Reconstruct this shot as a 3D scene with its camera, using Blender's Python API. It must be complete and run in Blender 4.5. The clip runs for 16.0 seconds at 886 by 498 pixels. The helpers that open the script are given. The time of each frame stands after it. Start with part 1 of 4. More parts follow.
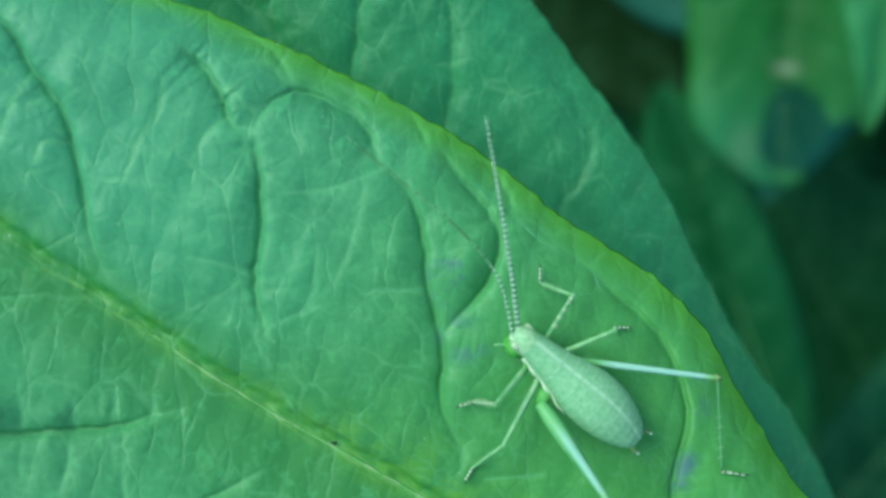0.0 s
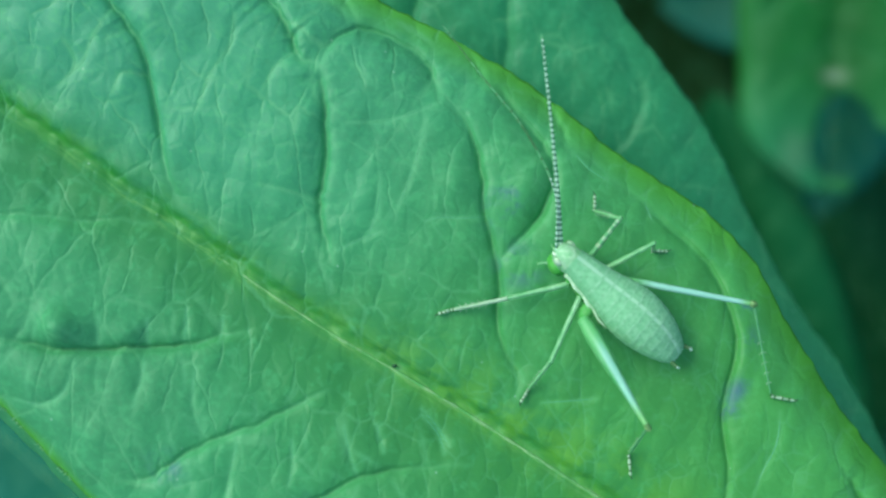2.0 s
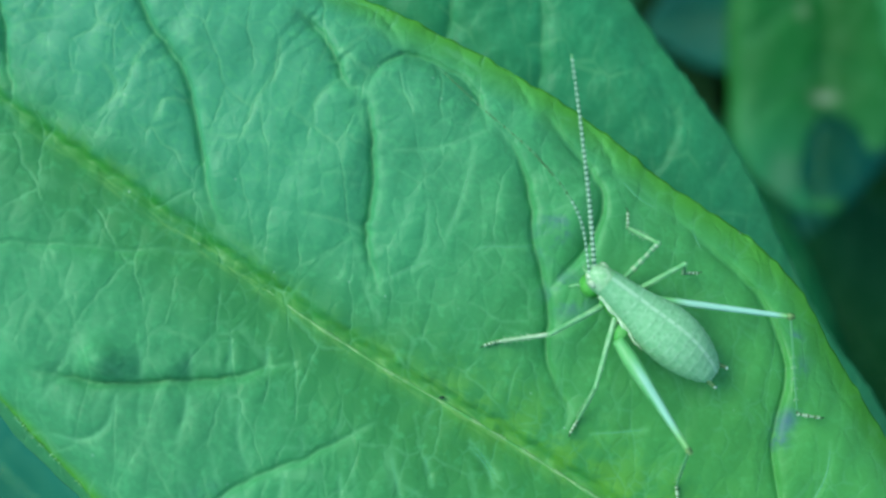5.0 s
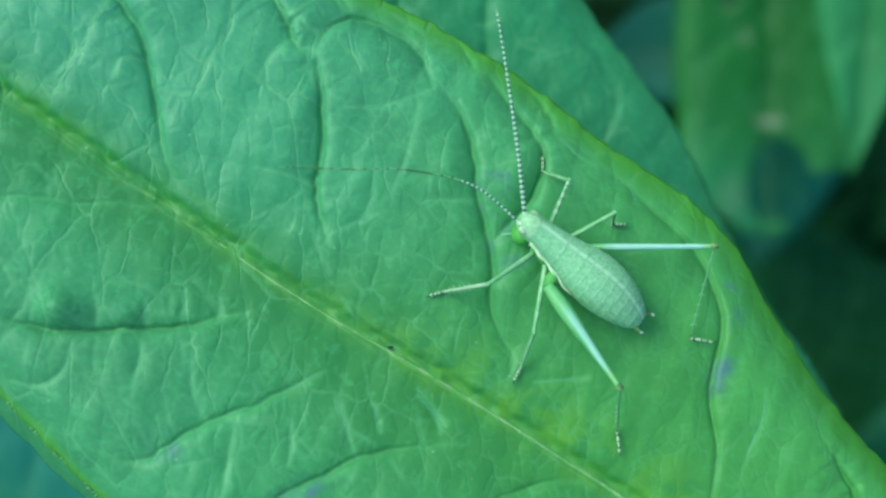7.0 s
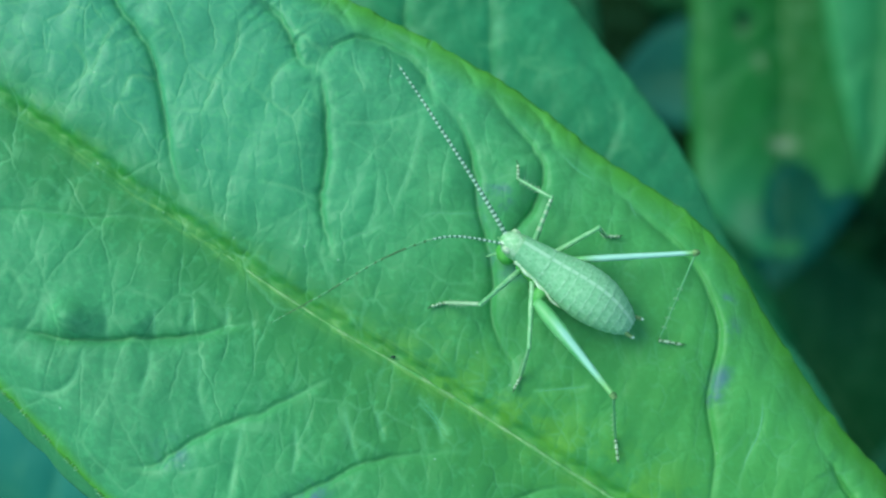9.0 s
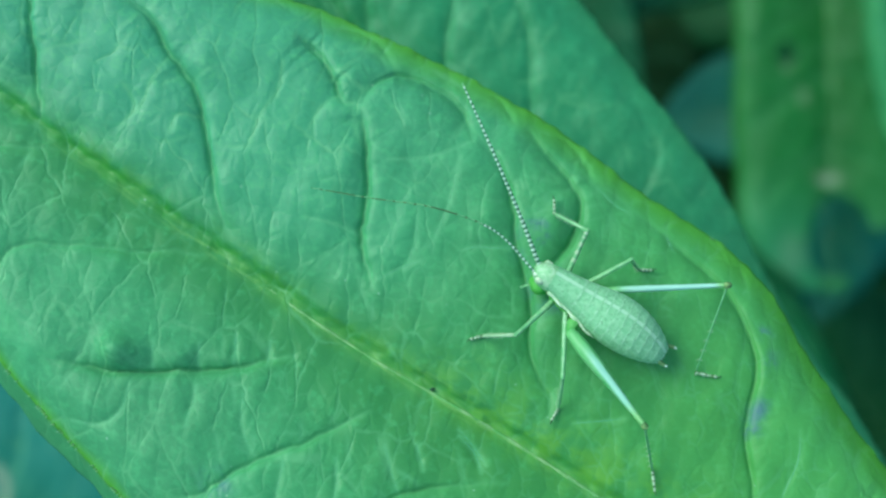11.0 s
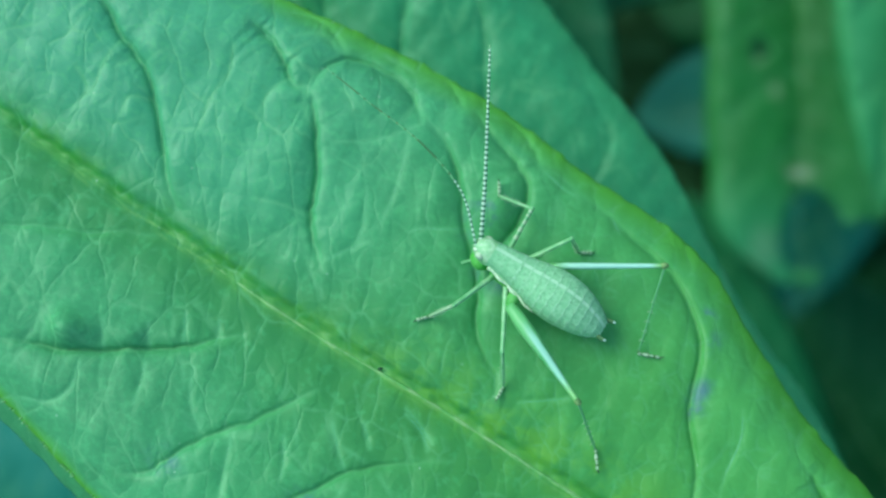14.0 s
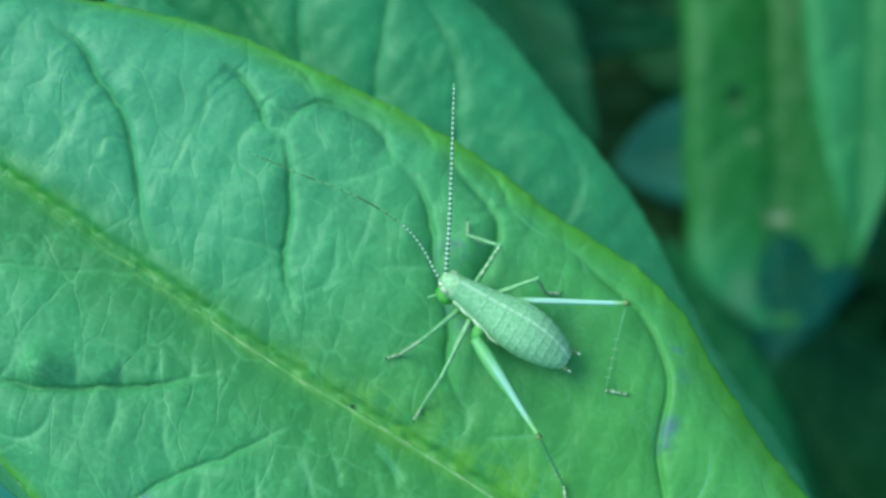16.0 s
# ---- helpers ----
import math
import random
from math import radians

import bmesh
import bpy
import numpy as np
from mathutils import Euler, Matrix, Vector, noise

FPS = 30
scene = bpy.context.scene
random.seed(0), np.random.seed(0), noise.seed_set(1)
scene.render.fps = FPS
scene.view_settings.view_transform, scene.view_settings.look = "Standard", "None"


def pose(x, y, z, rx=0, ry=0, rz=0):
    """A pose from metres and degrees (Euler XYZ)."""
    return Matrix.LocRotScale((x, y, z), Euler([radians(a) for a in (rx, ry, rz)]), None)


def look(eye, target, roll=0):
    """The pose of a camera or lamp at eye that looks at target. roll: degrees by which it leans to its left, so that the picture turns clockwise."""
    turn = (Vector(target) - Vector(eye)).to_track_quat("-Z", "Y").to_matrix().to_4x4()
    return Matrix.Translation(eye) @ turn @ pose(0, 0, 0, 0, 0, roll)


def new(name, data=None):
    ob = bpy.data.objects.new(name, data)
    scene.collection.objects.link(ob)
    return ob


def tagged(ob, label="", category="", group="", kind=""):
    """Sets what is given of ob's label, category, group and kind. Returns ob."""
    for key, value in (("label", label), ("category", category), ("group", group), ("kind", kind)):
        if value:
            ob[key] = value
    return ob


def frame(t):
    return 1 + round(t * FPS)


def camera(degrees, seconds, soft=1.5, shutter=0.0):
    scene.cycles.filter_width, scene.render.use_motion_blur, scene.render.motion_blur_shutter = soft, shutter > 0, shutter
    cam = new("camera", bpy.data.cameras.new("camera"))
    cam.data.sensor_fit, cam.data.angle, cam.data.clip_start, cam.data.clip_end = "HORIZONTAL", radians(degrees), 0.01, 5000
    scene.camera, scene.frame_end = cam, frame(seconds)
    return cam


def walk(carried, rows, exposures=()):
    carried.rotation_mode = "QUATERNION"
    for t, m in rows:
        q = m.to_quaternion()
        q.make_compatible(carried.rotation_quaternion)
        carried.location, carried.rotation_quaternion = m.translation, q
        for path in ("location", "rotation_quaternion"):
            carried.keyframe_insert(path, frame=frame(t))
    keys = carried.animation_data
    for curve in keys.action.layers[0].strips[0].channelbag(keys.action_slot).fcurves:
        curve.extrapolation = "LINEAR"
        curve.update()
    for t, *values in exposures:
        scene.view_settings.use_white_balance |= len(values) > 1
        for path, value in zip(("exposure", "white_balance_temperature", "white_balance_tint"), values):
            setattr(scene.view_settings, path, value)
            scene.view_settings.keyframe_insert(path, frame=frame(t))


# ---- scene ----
MM = 0.001
LEAF_Z = 0.3            # height of the near leaf over the ground

# ---------------------------------------------------------------- camera
cam = camera(35, 16.0, 2.4)
cam.data.dof.use_dof = True
cam.data.dof.focus_distance = 0.0835
cam.data.dof.aperture_fstop = 26
PATH = [
    (0.0, pose(0.00521, 0.01419, 0.37680, -6.503, 1.646, 0.336)),
    (0.5, pose(0.00650, 0.01135, 0.37800, -6.379, 1.943, 0.395)),
    (1.0, pose(0.00488, 0.00952, 0.37982, -5.402, 2.722, 0.442)),
    (1.5, pose(0.00347, 0.00732, 0.38047, -4.478, 3.227, 0.266)),
    (2.0, pose(0.00504, 0.00661, 0.38076, -3.836, 3.739, 0.330)),
    (2.5, pose(0.00277, 0.00836, 0.38014, -2.898, 3.435, 0.349)),
    (3.0, pose(0.00009, 0.01013, 0.37828, -2.778, 2.865, 0.361)),
    (3.5, pose(-0.00046, 0.00983, 0.37891, -4.152, 2.158, 0.276)),
    (3.7, pose(0.00025, 0.00831, 0.37965, -3.878, 2.541, 0.198)),
    (5.8, pose(-0.00167, 0.00712, 0.37960, -2.974, 0.818, 0.444)),
    (6.0, pose(-0.00072, 0.00687, 0.37991, -2.782, 0.760, 0.195)),
    (6.5, pose(-0.00102, 0.00339, 0.38178, -1.234, 0.434, 0.138)),
    (7.0, pose(0.00000, -0.00000, 0.38279, 0.008, -0.030, -0.000)),
    (7.5, pose(-0.00209, -0.00342, 0.38379, 1.227, -0.076, -0.055)),
    (8.0, pose(-0.00096, -0.00255, 0.38359, 1.512, 0.001, 0.085)),
    (8.5, pose(0.00041, 0.00025, 0.38395, 1.192, 0.413, -0.122)),
    (9.0, pose(0.00173, -0.00127, 0.38476, 1.329, 1.186, -0.143)),
    (9.5, pose(-0.00400, -0.00207, 0.38609, 2.230, 3.193, 0.079)),
    (10.0, pose(-0.00202, -0.00185, 0.38600, 2.731, 3.162, 0.038)),
    (10.2, pose(0.00134, -0.00191, 0.38581, 3.134, 3.107, -0.249)),
    (12.3, pose(0.00372, -0.00059, 0.38682, 2.166, 3.564, -0.003)),
    (12.5, pose(0.00545, -0.00080, 0.38676, 2.502, 3.507, -0.081)),
    (13.0, pose(0.00887, -0.00119, 0.38662, 3.047, 2.925, -0.202)),
    (13.5, pose(0.00881, -0.00169, 0.38623, 3.172, 3.156, -0.237)),
    (14.0, pose(0.00564, -0.00276, 0.38707, 2.862, 3.115, 0.010)),
    (14.5, pose(0.00706, -0.00124, 0.38757, 3.601, 2.920, -0.215)),
    (15.0, pose(0.00586, -0.00234, 0.38734, 4.226, 3.044, -0.074)),
    (15.5, pose(0.00800, -0.00299, 0.38712, 4.360, 2.896, -0.298)),
    (16.0, pose(0.00696, -0.00369, 0.38842, 4.975, 2.730, -0.133)),
]
walk(cam, PATH, [(0, 0.58, 5980, -8), (2, 0.59, 5930, -8), (6, 0.61, 5880, -8), (8, 0.62, 5840, -8), (9.5, 0.66, 5820, -8), (16, 0.68, 5800, -8)])

# ---------------------------------------------------------------- light
world = bpy.data.worlds.new("sky")
scene.world = world
world.use_nodes = True
wn = world.node_tree.nodes
sky = wn.new("ShaderNodeTexSky")
sky.sky_type = "NISHITA"
sky.sun_disc = False
sky.sun_elevation = radians(58)
sky.sun_rotation = radians(300)
wn["Background"].inputs[1].default_value = 0.15
world.node_tree.links.new(sky.outputs[0], wn["Background"].inputs[0])
sun = new("sun", bpy.data.lights.new("sun", "SUN"))
sun.data.energy, sun.data.angle, sun.data.color = 2.1, radians(36), (1.0, 0.96, 0.88)
sun.matrix_world = look((-0.6, 0.45, 1.1), (0, 0, 0.3))


# ---------------------------------------------------------------- materials
def nodes_of(name):
    m = bpy.data.materials.new(name)
    m.use_nodes = True
    n, l = m.node_tree.nodes, m.node_tree.links
    n.clear()
    return m, n, l


def mix(n, l, fac, a, b, mode="MIX"):
    x = n.new("ShaderNodeMix")
    x.data_type, x.blend_type = "RGBA", mode
    for k, v in ((0, fac), (6, a), (7, b)):
        if isinstance(v, (int, float)):
            x.inputs[k].default_value = v
        elif isinstance(v, tuple):
            x.inputs[k].default_value = (*v, 1)
        else:
            l.new(v, x.inputs[k])
    return x.outputs[2]


def math_node(n, l, op, a, b=0.0, c=0.0):
    x = n.new("ShaderNodeMath")
    x.operation = op
    for k, v in enumerate((a, b, c)):
        if isinstance(v, (int, float)):
            x.inputs[k].default_value = v
        else:
            l.new(v, x.inputs[k])
    return x.outputs[0]


def ramp(n, l, v, lo, hi, a=0.0, b=1.0):
    x = n.new("ShaderNodeMapRange")
    x.interpolation_type = "SMOOTHSTEP"
    l.new(v, x.inputs[0])
    for k, q in enumerate((lo, hi, a, b)):
        x.inputs[k + 1].default_value = q
    return x.outputs[0]


def noise_tex(n, l, co, scale, detail=3.0, rough=0.55):
    x = n.new("ShaderNodeTexNoise")
    l.new(co, x.inputs["Vector"])
    x.inputs["Scale"].default_value, x.inputs["Detail"].default_value, x.inputs["Roughness"].default_value = scale, detail, rough
    return x


def attr(n, name):
    x = n.new("ShaderNodeAttribute")
    x.attribute_name = name
    return x.outputs["Fac"]


def finish(n, l, colour, rough, normal=None, spec=0.5, through_light=0.0, through_colour=None):
    p = n.new("ShaderNodeBsdfPrincipled")
    for key, v in (("Base Color", colour), ("Roughness", rough)):
        if isinstance(v, tuple):
            p.inputs[key].default_value = (*v, 1)
        elif isinstance(v, (int, float)):
            p.inputs[key].default_value = v
        else:
            l.new(v, p.inputs[key])
    p.inputs["Specular IOR Level"].default_value = spec
    if normal:
        l.new(normal, p.inputs["Normal"])
    out = n.new("ShaderNodeOutputMaterial")
    shader = p.outputs[0]
    if through_light:
        t = n.new("ShaderNodeBsdfTranslucent")
        l.new(through_colour if through_colour is not None else colour, t.inputs[0])
        if normal:
            l.new(normal, t.inputs[1])
        s = n.new("ShaderNodeMixShader")
        s.inputs[0].default_value = through_light
        l.new(shader, s.inputs[1])
        l.new(t.outputs[0], s.inputs[2])
        shader = s.outputs[0]
    l.new(shader, out.inputs[0])


def bump(n, l, height, strength, distance, normal=None):
    b = n.new("ShaderNodeBump")
    b.inputs["Strength"].default_value, b.inputs["Distance"].default_value = strength, distance
    l.new(height, b.inputs["Height"])
    if normal:
        l.new(normal, b.inputs["Normal"])
    return b.outputs[0]


def leaf_material(name, green, vein, margin, cell=3.0, net=1.0, gloss=0.5, tip_sheen=None, tip_range=(10, 50), calm=None):
    """A living leaf: mottled green, a crisp net of sunken fine veins, yellower along ribs and margin."""
    m, n, l = nodes_of(name)
    co = n.new("ShaderNodeTexCoord").outputs["Object"]
    along = n.new("ShaderNodeAttribute")
    along.attribute_name = "along"
    warp = noise_tex(n, l, co, 420, 3, 0.6)
    wv = n.new("ShaderNodeVectorMath")
    wv.operation = "MULTIPLY_ADD"
    l.new(warp.outputs["Color"], wv.inputs[0])
    wv.inputs[1].default_value = (0.0011, 0.0011, 0.0)
    l.new(co, wv.inputs[2])
    nets = []
    for size, turn, tall in ((cell, 0.22, 0.5), (cell * 0.42, -0.3, 0.7)):
        at = n.new("ShaderNodeMapping")
        at.inputs["Rotation"].default_value = (0, 0, turn)
        at.inputs["Scale"].default_value = (1.0, tall, 0.0)
        l.new(wv.outputs[0], at.inputs["Vector"])
        v = n.new("ShaderNodeTexVoronoi")
        v.feature = "DISTANCE_TO_EDGE"
        v.inputs["Scale"].default_value = 1000 / size
        l.new(at.outputs[0], v.inputs["Vector"])
        nets.append(v.outputs["Distance"])
    open_1 = ramp(n, l, noise_tex(n, l, co, 330, 2).outputs["Fac"], 0.42, 0.58, 0.1, 1.0)
    open_2 = ramp(n, l, noise_tex(n, l, co, 520, 2).outputs["Fac"], 0.46, 0.62)
    if calm:
        sep_c = n.new("ShaderNodeSeparateXYZ")
        l.new(along.outputs["Vector"], sep_c.inputs[0])
        open_1 = math_node(n, l, "MULTIPLY", open_1, ramp(n, l, sep_c.outputs[0], *calm, 1.0, 0.5))
    coarse = math_node(n, l, "MULTIPLY", ramp(n, l, nets[0], 0.006, 0.03, 1.0, 0.0), open_1)
    fine = math_node(n, l, "MULTIPLY", ramp(n, l, nets[1], 0.0, 0.06, 1.0, 0.0), open_2)
    blotch = noise_tex(n, l, co, 90, 4, 0.6).outputs["Fac"]
    grain = noise_tex(n, l, co, 2600, 3, 0.7).outputs["Fac"]
    body = green
    # bluer towards the tip: the sky's sheen is painted into the green
    if tip_sheen:
        sep_s = n.new("ShaderNodeSeparateXYZ")
        l.new(along.outputs["Vector"], sep_s.inputs[0])
        far = math_node(n, l, "MULTIPLY", ramp(n, l, sep_s.outputs[0], *tip_range, 1.0, 0.0), ramp(n, l, sep_s.outputs[1], -3.0, 3.0, 0.3, 1.0))
        body = mix(n, l, far, green, tip_sheen)
    col = mix(n, l, ramp(n, l, blotch, 0.3, 0.7), mix(n, l, 1.0, body, (0.84, 0.84, 0.84), "MULTIPLY"), body)
    col = mix(n, l, math_node(n, l, "MULTIPLY", ramp(n, l, grain, 0.4, 0.75), 0.28), col, tuple(c * 1.4 + 0.01 for c in green))
    # zone: valley shading along the midrib put into a darker, less blue green
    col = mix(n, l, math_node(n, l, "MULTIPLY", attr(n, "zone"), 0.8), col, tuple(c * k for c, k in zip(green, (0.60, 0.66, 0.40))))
    flecks = noise_tex(n, l, co, 1300, 2, 0.6).outputs["Fac"]
    col = mix(n, l, ramp(n, l, flecks, 0.52, 0.72, 0.0, 0.3), col, tuple(c * 1.3 + 0.02 for c in green))
    col = mix(n, l, ramp(n, l, flecks, 0.28, 0.44, 0.2, 0.0), col, tuple(c * 0.72 for c in green))
    col = mix(n, l, attr(n, "rib"), col, vein)
    col = mix(n, l, attr(n, "side"), col, (0.16, 0.47, 0.19))
    col = mix(n, l, attr(n, "edge"), col, margin)
    col = mix(n, l, math_node(n, l, "MULTIPLY", attr(n, "gold"), ramp(n, l, noise_tex(n, l, co, 420, 4, 0.7).outputs["Fac"], 0.4, 0.62)), col, (0.15, 0.40, 0.035))
    # groove shade painted deep green, ragged beside the midrib; pale broken streaks in it
    ragged = noise_tex(n, l, co, 900, 4, 0.7).outputs["Fac"]
    col = mix(n, l, math_node(n, l, "MULTIPLY", attr(n, "seam"), ramp(n, l, ragged, 0.3, 0.56, 0.35, 1.0)), col, (0.05, 0.28, 0.02))
    drawn = n.new("ShaderNodeMapping")
    drawn.inputs["Scale"].default_value = (0.5, 4.5, 1.0)
    l.new(along.outputs["Vector"], drawn.inputs["Vector"])
    streak = noise_tex(n, l, drawn.outputs[0], 1.0, 4, 0.65).outputs["Fac"]
    col = mix(n, l, math_node(n, l, "MULTIPLY", attr(n, "streak"), ramp(n, l, streak, 0.45, 0.65)), col, (0.23, 0.48, 0.12))
    col = mix(n, l, math_node(n, l, "MULTIPLY", coarse, 0.38 * net), col, (0.18, 0.48, 0.19))
    col = mix(n, l, math_node(n, l, "MULTIPLY", fine, 0.24 * net), col, (0.17, 0.46, 0.19))
    blue = mix(n, l, math_node(n, l, "MULTIPLY", attr(n, "stain"), ramp(n, l, noise_tex(n, l, co, 800, 3).outputs["Fac"], 0.4, 0.6)), col, (0.09, 0.21, 0.20))
    dust = n.new("ShaderNodeTexVoronoi")
    dust.inputs["Scale"].default_value = 620
    l.new(co, dust.inputs["Vector"])
    dots = math_node(n, l, "MULTIPLY", ramp(n, l, dust.outputs["Distance"], 0.03, 0.07, 0.6, 0.0), ramp(n, l, noise_tex(n, l, co, 150, 1).outputs["Fac"], 0.48, 0.6))
    blue = mix(n, l, dots, blue, (0.3, 0.52, 0.32))
    blue = mix(n, l, attr(n, "scar"), blue, (0.36, 0.44, 0.28))
    crease = math_node(n, l, "MULTIPLY", ramp(n, l, nets[0], 0.0, 0.05, -1.0, 0.0), open_1)
    dome = math_node(n, l, "ADD", math_node(n, l, "MULTIPLY", ramp(n, l, nets[0], 0.0, 0.25), 0.45), math_node(n, l, "MULTIPLY", ramp(n, l, nets[1], 0.0, 0.2), 0.28))
    relief = math_node(n, l, "ADD", math_node(n, l, "ADD", dome, math_node(n, l, "MULTIPLY", crease, 0.36 * net)), math_node(n, l, "MULTIPLY", grain, 0.35))
    rough = ramp(n, l, blotch, 0.2, 0.8, 0.58, 0.46)
    finish(n, l, blue, rough, bump(n, l, relief, 0.5, 0.00013), gloss, 0.22,
           mix(n, l, 0.5, blue, (0.12, 0.4, 0.02)))
    return m


def cuticle(name, base, second, scale=900, rough=0.42, spec=0.5, stripe=None, glow=0.12, stripe_wide=(0.00005, 0.00016), root=None, tip=None):
    """Speckled insect skin."""
    m, n, l = nodes_of(name)
    co = n.new("ShaderNodeTexCoord").outputs["Object"]
    f = noise_tex(n, l, co, scale, 4, 0.65).outputs["Fac"]
    col = mix(n, l, ramp(n, l, f, 0.35, 0.68), base, second)
    v = n.new("ShaderNodeTexVoronoi")
    v.inputs["Scale"].default_value = 5200
    l.new(co, v.inputs["Vector"])
    dots = ramp(n, l, v.outputs["Distance"], 0.12, 0.3, 0.55, 0.0)
    col = mix(n, l, dots, col, tuple(c * 0.45 for c in base))
    if stripe:
        sep = n.new("ShaderNodeSeparateXYZ")
        l.new(co, sep.inputs[0])
        mid = ramp(n, l, math_node(n, l, "ABSOLUTE", sep.outputs[1]), *stripe_wide, 0.8, 0.0)
        col = mix(n, l, mid, col, stripe)
    if root:
        sep = n.new("ShaderNodeSeparateXYZ")
        l.new(co, sep.inputs[0])
        col = mix(n, l, ramp(n, l, sep.outputs[0], root[0], root[1], 1.0, 0.0), col, root[2])
        col = mix(n, l, ramp(n, l, sep.outputs[0], tip[0], tip[1]), col, tip[2])
    finish(n, l, col, rough, bump(n, l, f, 0.6, 0.0001), spec, glow, col)
    return m


MAT_LEAF = leaf_material("near_leaf_green", (0.088, 0.355, 0.117), (0.16, 0.43, 0.08), (0.115, 0.385, 0.02), 2.6, 1.0, 0.42, (0.090, 0.362, 0.174), calm=(30, 50))
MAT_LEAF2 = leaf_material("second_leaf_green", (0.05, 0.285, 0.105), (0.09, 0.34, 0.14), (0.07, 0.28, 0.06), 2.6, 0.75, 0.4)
# its last colour paints a pale bluish gloss over the tip's lobe
MAT_LEAF3 = leaf_material("yellow_leaf_green", (0.021, 0.155, 0.023), (0.04, 0.19, 0.03), (0.045, 0.17, 0.015), 3.4, 0.6, 0.3, (0.05, 0.25, 0.09), (2, 18))
MAT_LEAF4 = leaf_material("pale_leaf_green", (0.05, 0.25, 0.08), (0.10, 0.34, 0.12), (0.08, 0.3, 0.07), 3.4, 0.6, 0.25)
# darkened green: the shade of the depth is put into the colour
MAT_LEAF5 = leaf_material("deep_shade_green", (0.012, 0.076, 0.021), (0.02, 0.10, 0.03), (0.016, 0.09, 0.018), 3.4, 0.6, 0.08)
# bluish leaf colour and its darker copy, with the gap's shade painted in
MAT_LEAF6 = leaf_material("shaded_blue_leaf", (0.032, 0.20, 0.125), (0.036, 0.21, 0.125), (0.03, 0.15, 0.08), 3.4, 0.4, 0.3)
MAT_LEAF8 = leaf_material("gap_shade_blue", (0.018, 0.15, 0.088), (0.022, 0.16, 0.09), (0.02, 0.12, 0.06), 3.4, 0.4, 0.2)
# three more leaf colours darkened to stand in for the shade down there
MAT_LEAF9 = leaf_material("dim_shade_green", (0.011, 0.086, 0.034), (0.016, 0.10, 0.038), (0.016, 0.09, 0.024), 3.4, 0.5, 0.12)
MAT_LEAF10 = leaf_material("shade_brown_leaf", (0.015, 0.046, 0.011), (0.018, 0.05, 0.013), (0.018, 0.046, 0.011), 3.4, 0.4, 0.05)
MAT_LEAF11 = leaf_material("mid_shade_green", (0.015, 0.108, 0.033), (0.017, 0.115, 0.036), (0.017, 0.11, 0.026), 3.4, 0.3, 0.06)
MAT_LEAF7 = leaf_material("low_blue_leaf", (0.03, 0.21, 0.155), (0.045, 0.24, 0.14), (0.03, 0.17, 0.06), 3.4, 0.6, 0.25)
MAT_RIB = cuticle("leaf_rib", (0.12, 0.38, 0.08), (0.30, 0.51, 0.19), 900, 0.45)
MAT_SIDE = cuticle("leaf_side_vein", (0.095, 0.36, 0.13), (0.14, 0.42, 0.17), 700, 0.45)
# dimmed copy of the side vein colour, shade painted in for the second leaf
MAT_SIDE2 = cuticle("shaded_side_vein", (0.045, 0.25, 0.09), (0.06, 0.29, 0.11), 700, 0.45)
MAT_HAIR = cuticle("leaf_hair", (0.22, 0.48, 0.22), (0.36, 0.58, 0.32), 900, 0.5)
MAT_STEM = cuticle("plant_stem", (0.08, 0.24, 0.05), (0.14, 0.3, 0.08), 300, 0.5)
MAT_BODY = cuticle("cricket_skin", (0.215, 0.495, 0.225), (0.305, 0.585, 0.30), 3600, 0.55, 0.25, (0.46, 0.70, 0.44))
MAT_SCALE = cuticle("cricket_ring_edge", (0.26, 0.54, 0.26), (0.36, 0.63, 0.35), 2600, 0.5, 0.3)
MAT_UNDER = cuticle("cricket_green", (0.085, 0.36, 0.045), (0.13, 0.43, 0.07), 1500, 0.5, 0.3)
MAT_HIP = cuticle("cricket_hip", (0.09, 0.36, 0.06), (0.15, 0.44, 0.10), 1500, 0.5, 0.3)
MAT_HEAD = cuticle("cricket_head", (0.22, 0.50, 0.20), (0.42, 0.63, 0.36), 1900, 0.4)
MAT_SHIN = cuticle("cricket_shin", (0.12, 0.37, 0.13), (0.18, 0.44, 0.17), 1800, 0.4)
MAT_LEG = cuticle("cricket_leg", (0.15, 0.42, 0.14), (0.30, 0.55, 0.26), 1800, 0.35)
# the blue-white stripe of both hind thighs is a painted highlight
MAT_THIGH = cuticle("cricket_thigh", (0.10, 0.36, 0.10), (0.17, 0.44, 0.16), 1200, 0.42, 0.4, (0.33, 0.61, 0.46), 0.1, (0.00008, 0.0003), (0.0010, 0.0030, (0.16, 0.45, 0.14)), (0.0052, 0.0068, (0.2, 0.46, 0.14)))
MAT_FAR_THIGH = cuticle("whitish_thigh", (0.14, 0.42, 0.18), (0.25, 0.53, 0.30), 1200, 0.42, 0.4, (0.36, 0.63, 0.50), 0.1, (0.00008, 0.0003), (0.0010, 0.0024, (0.16, 0.45, 0.14)), (0.0070, 0.0078, (0.2, 0.46, 0.14)))
MAT_PALE = cuticle("pale_horn", (0.43, 0.63, 0.43), (0.55, 0.73, 0.53), 1500, 0.35)
MAT_CREAM = cuticle("cream_edge", (0.44, 0.66, 0.36), (0.66, 0.8, 0.54), 3000, 0.45)
MAT_FOOT = cuticle("foot_horn", (0.28, 0.46, 0.23), (0.42, 0.57, 0.35), 2500, 0.4)
MAT_BAND = cuticle("band_horn", (0.07, 0.17, 0.06), (0.14, 0.25, 0.09), 2500, 0.5, 0.15)
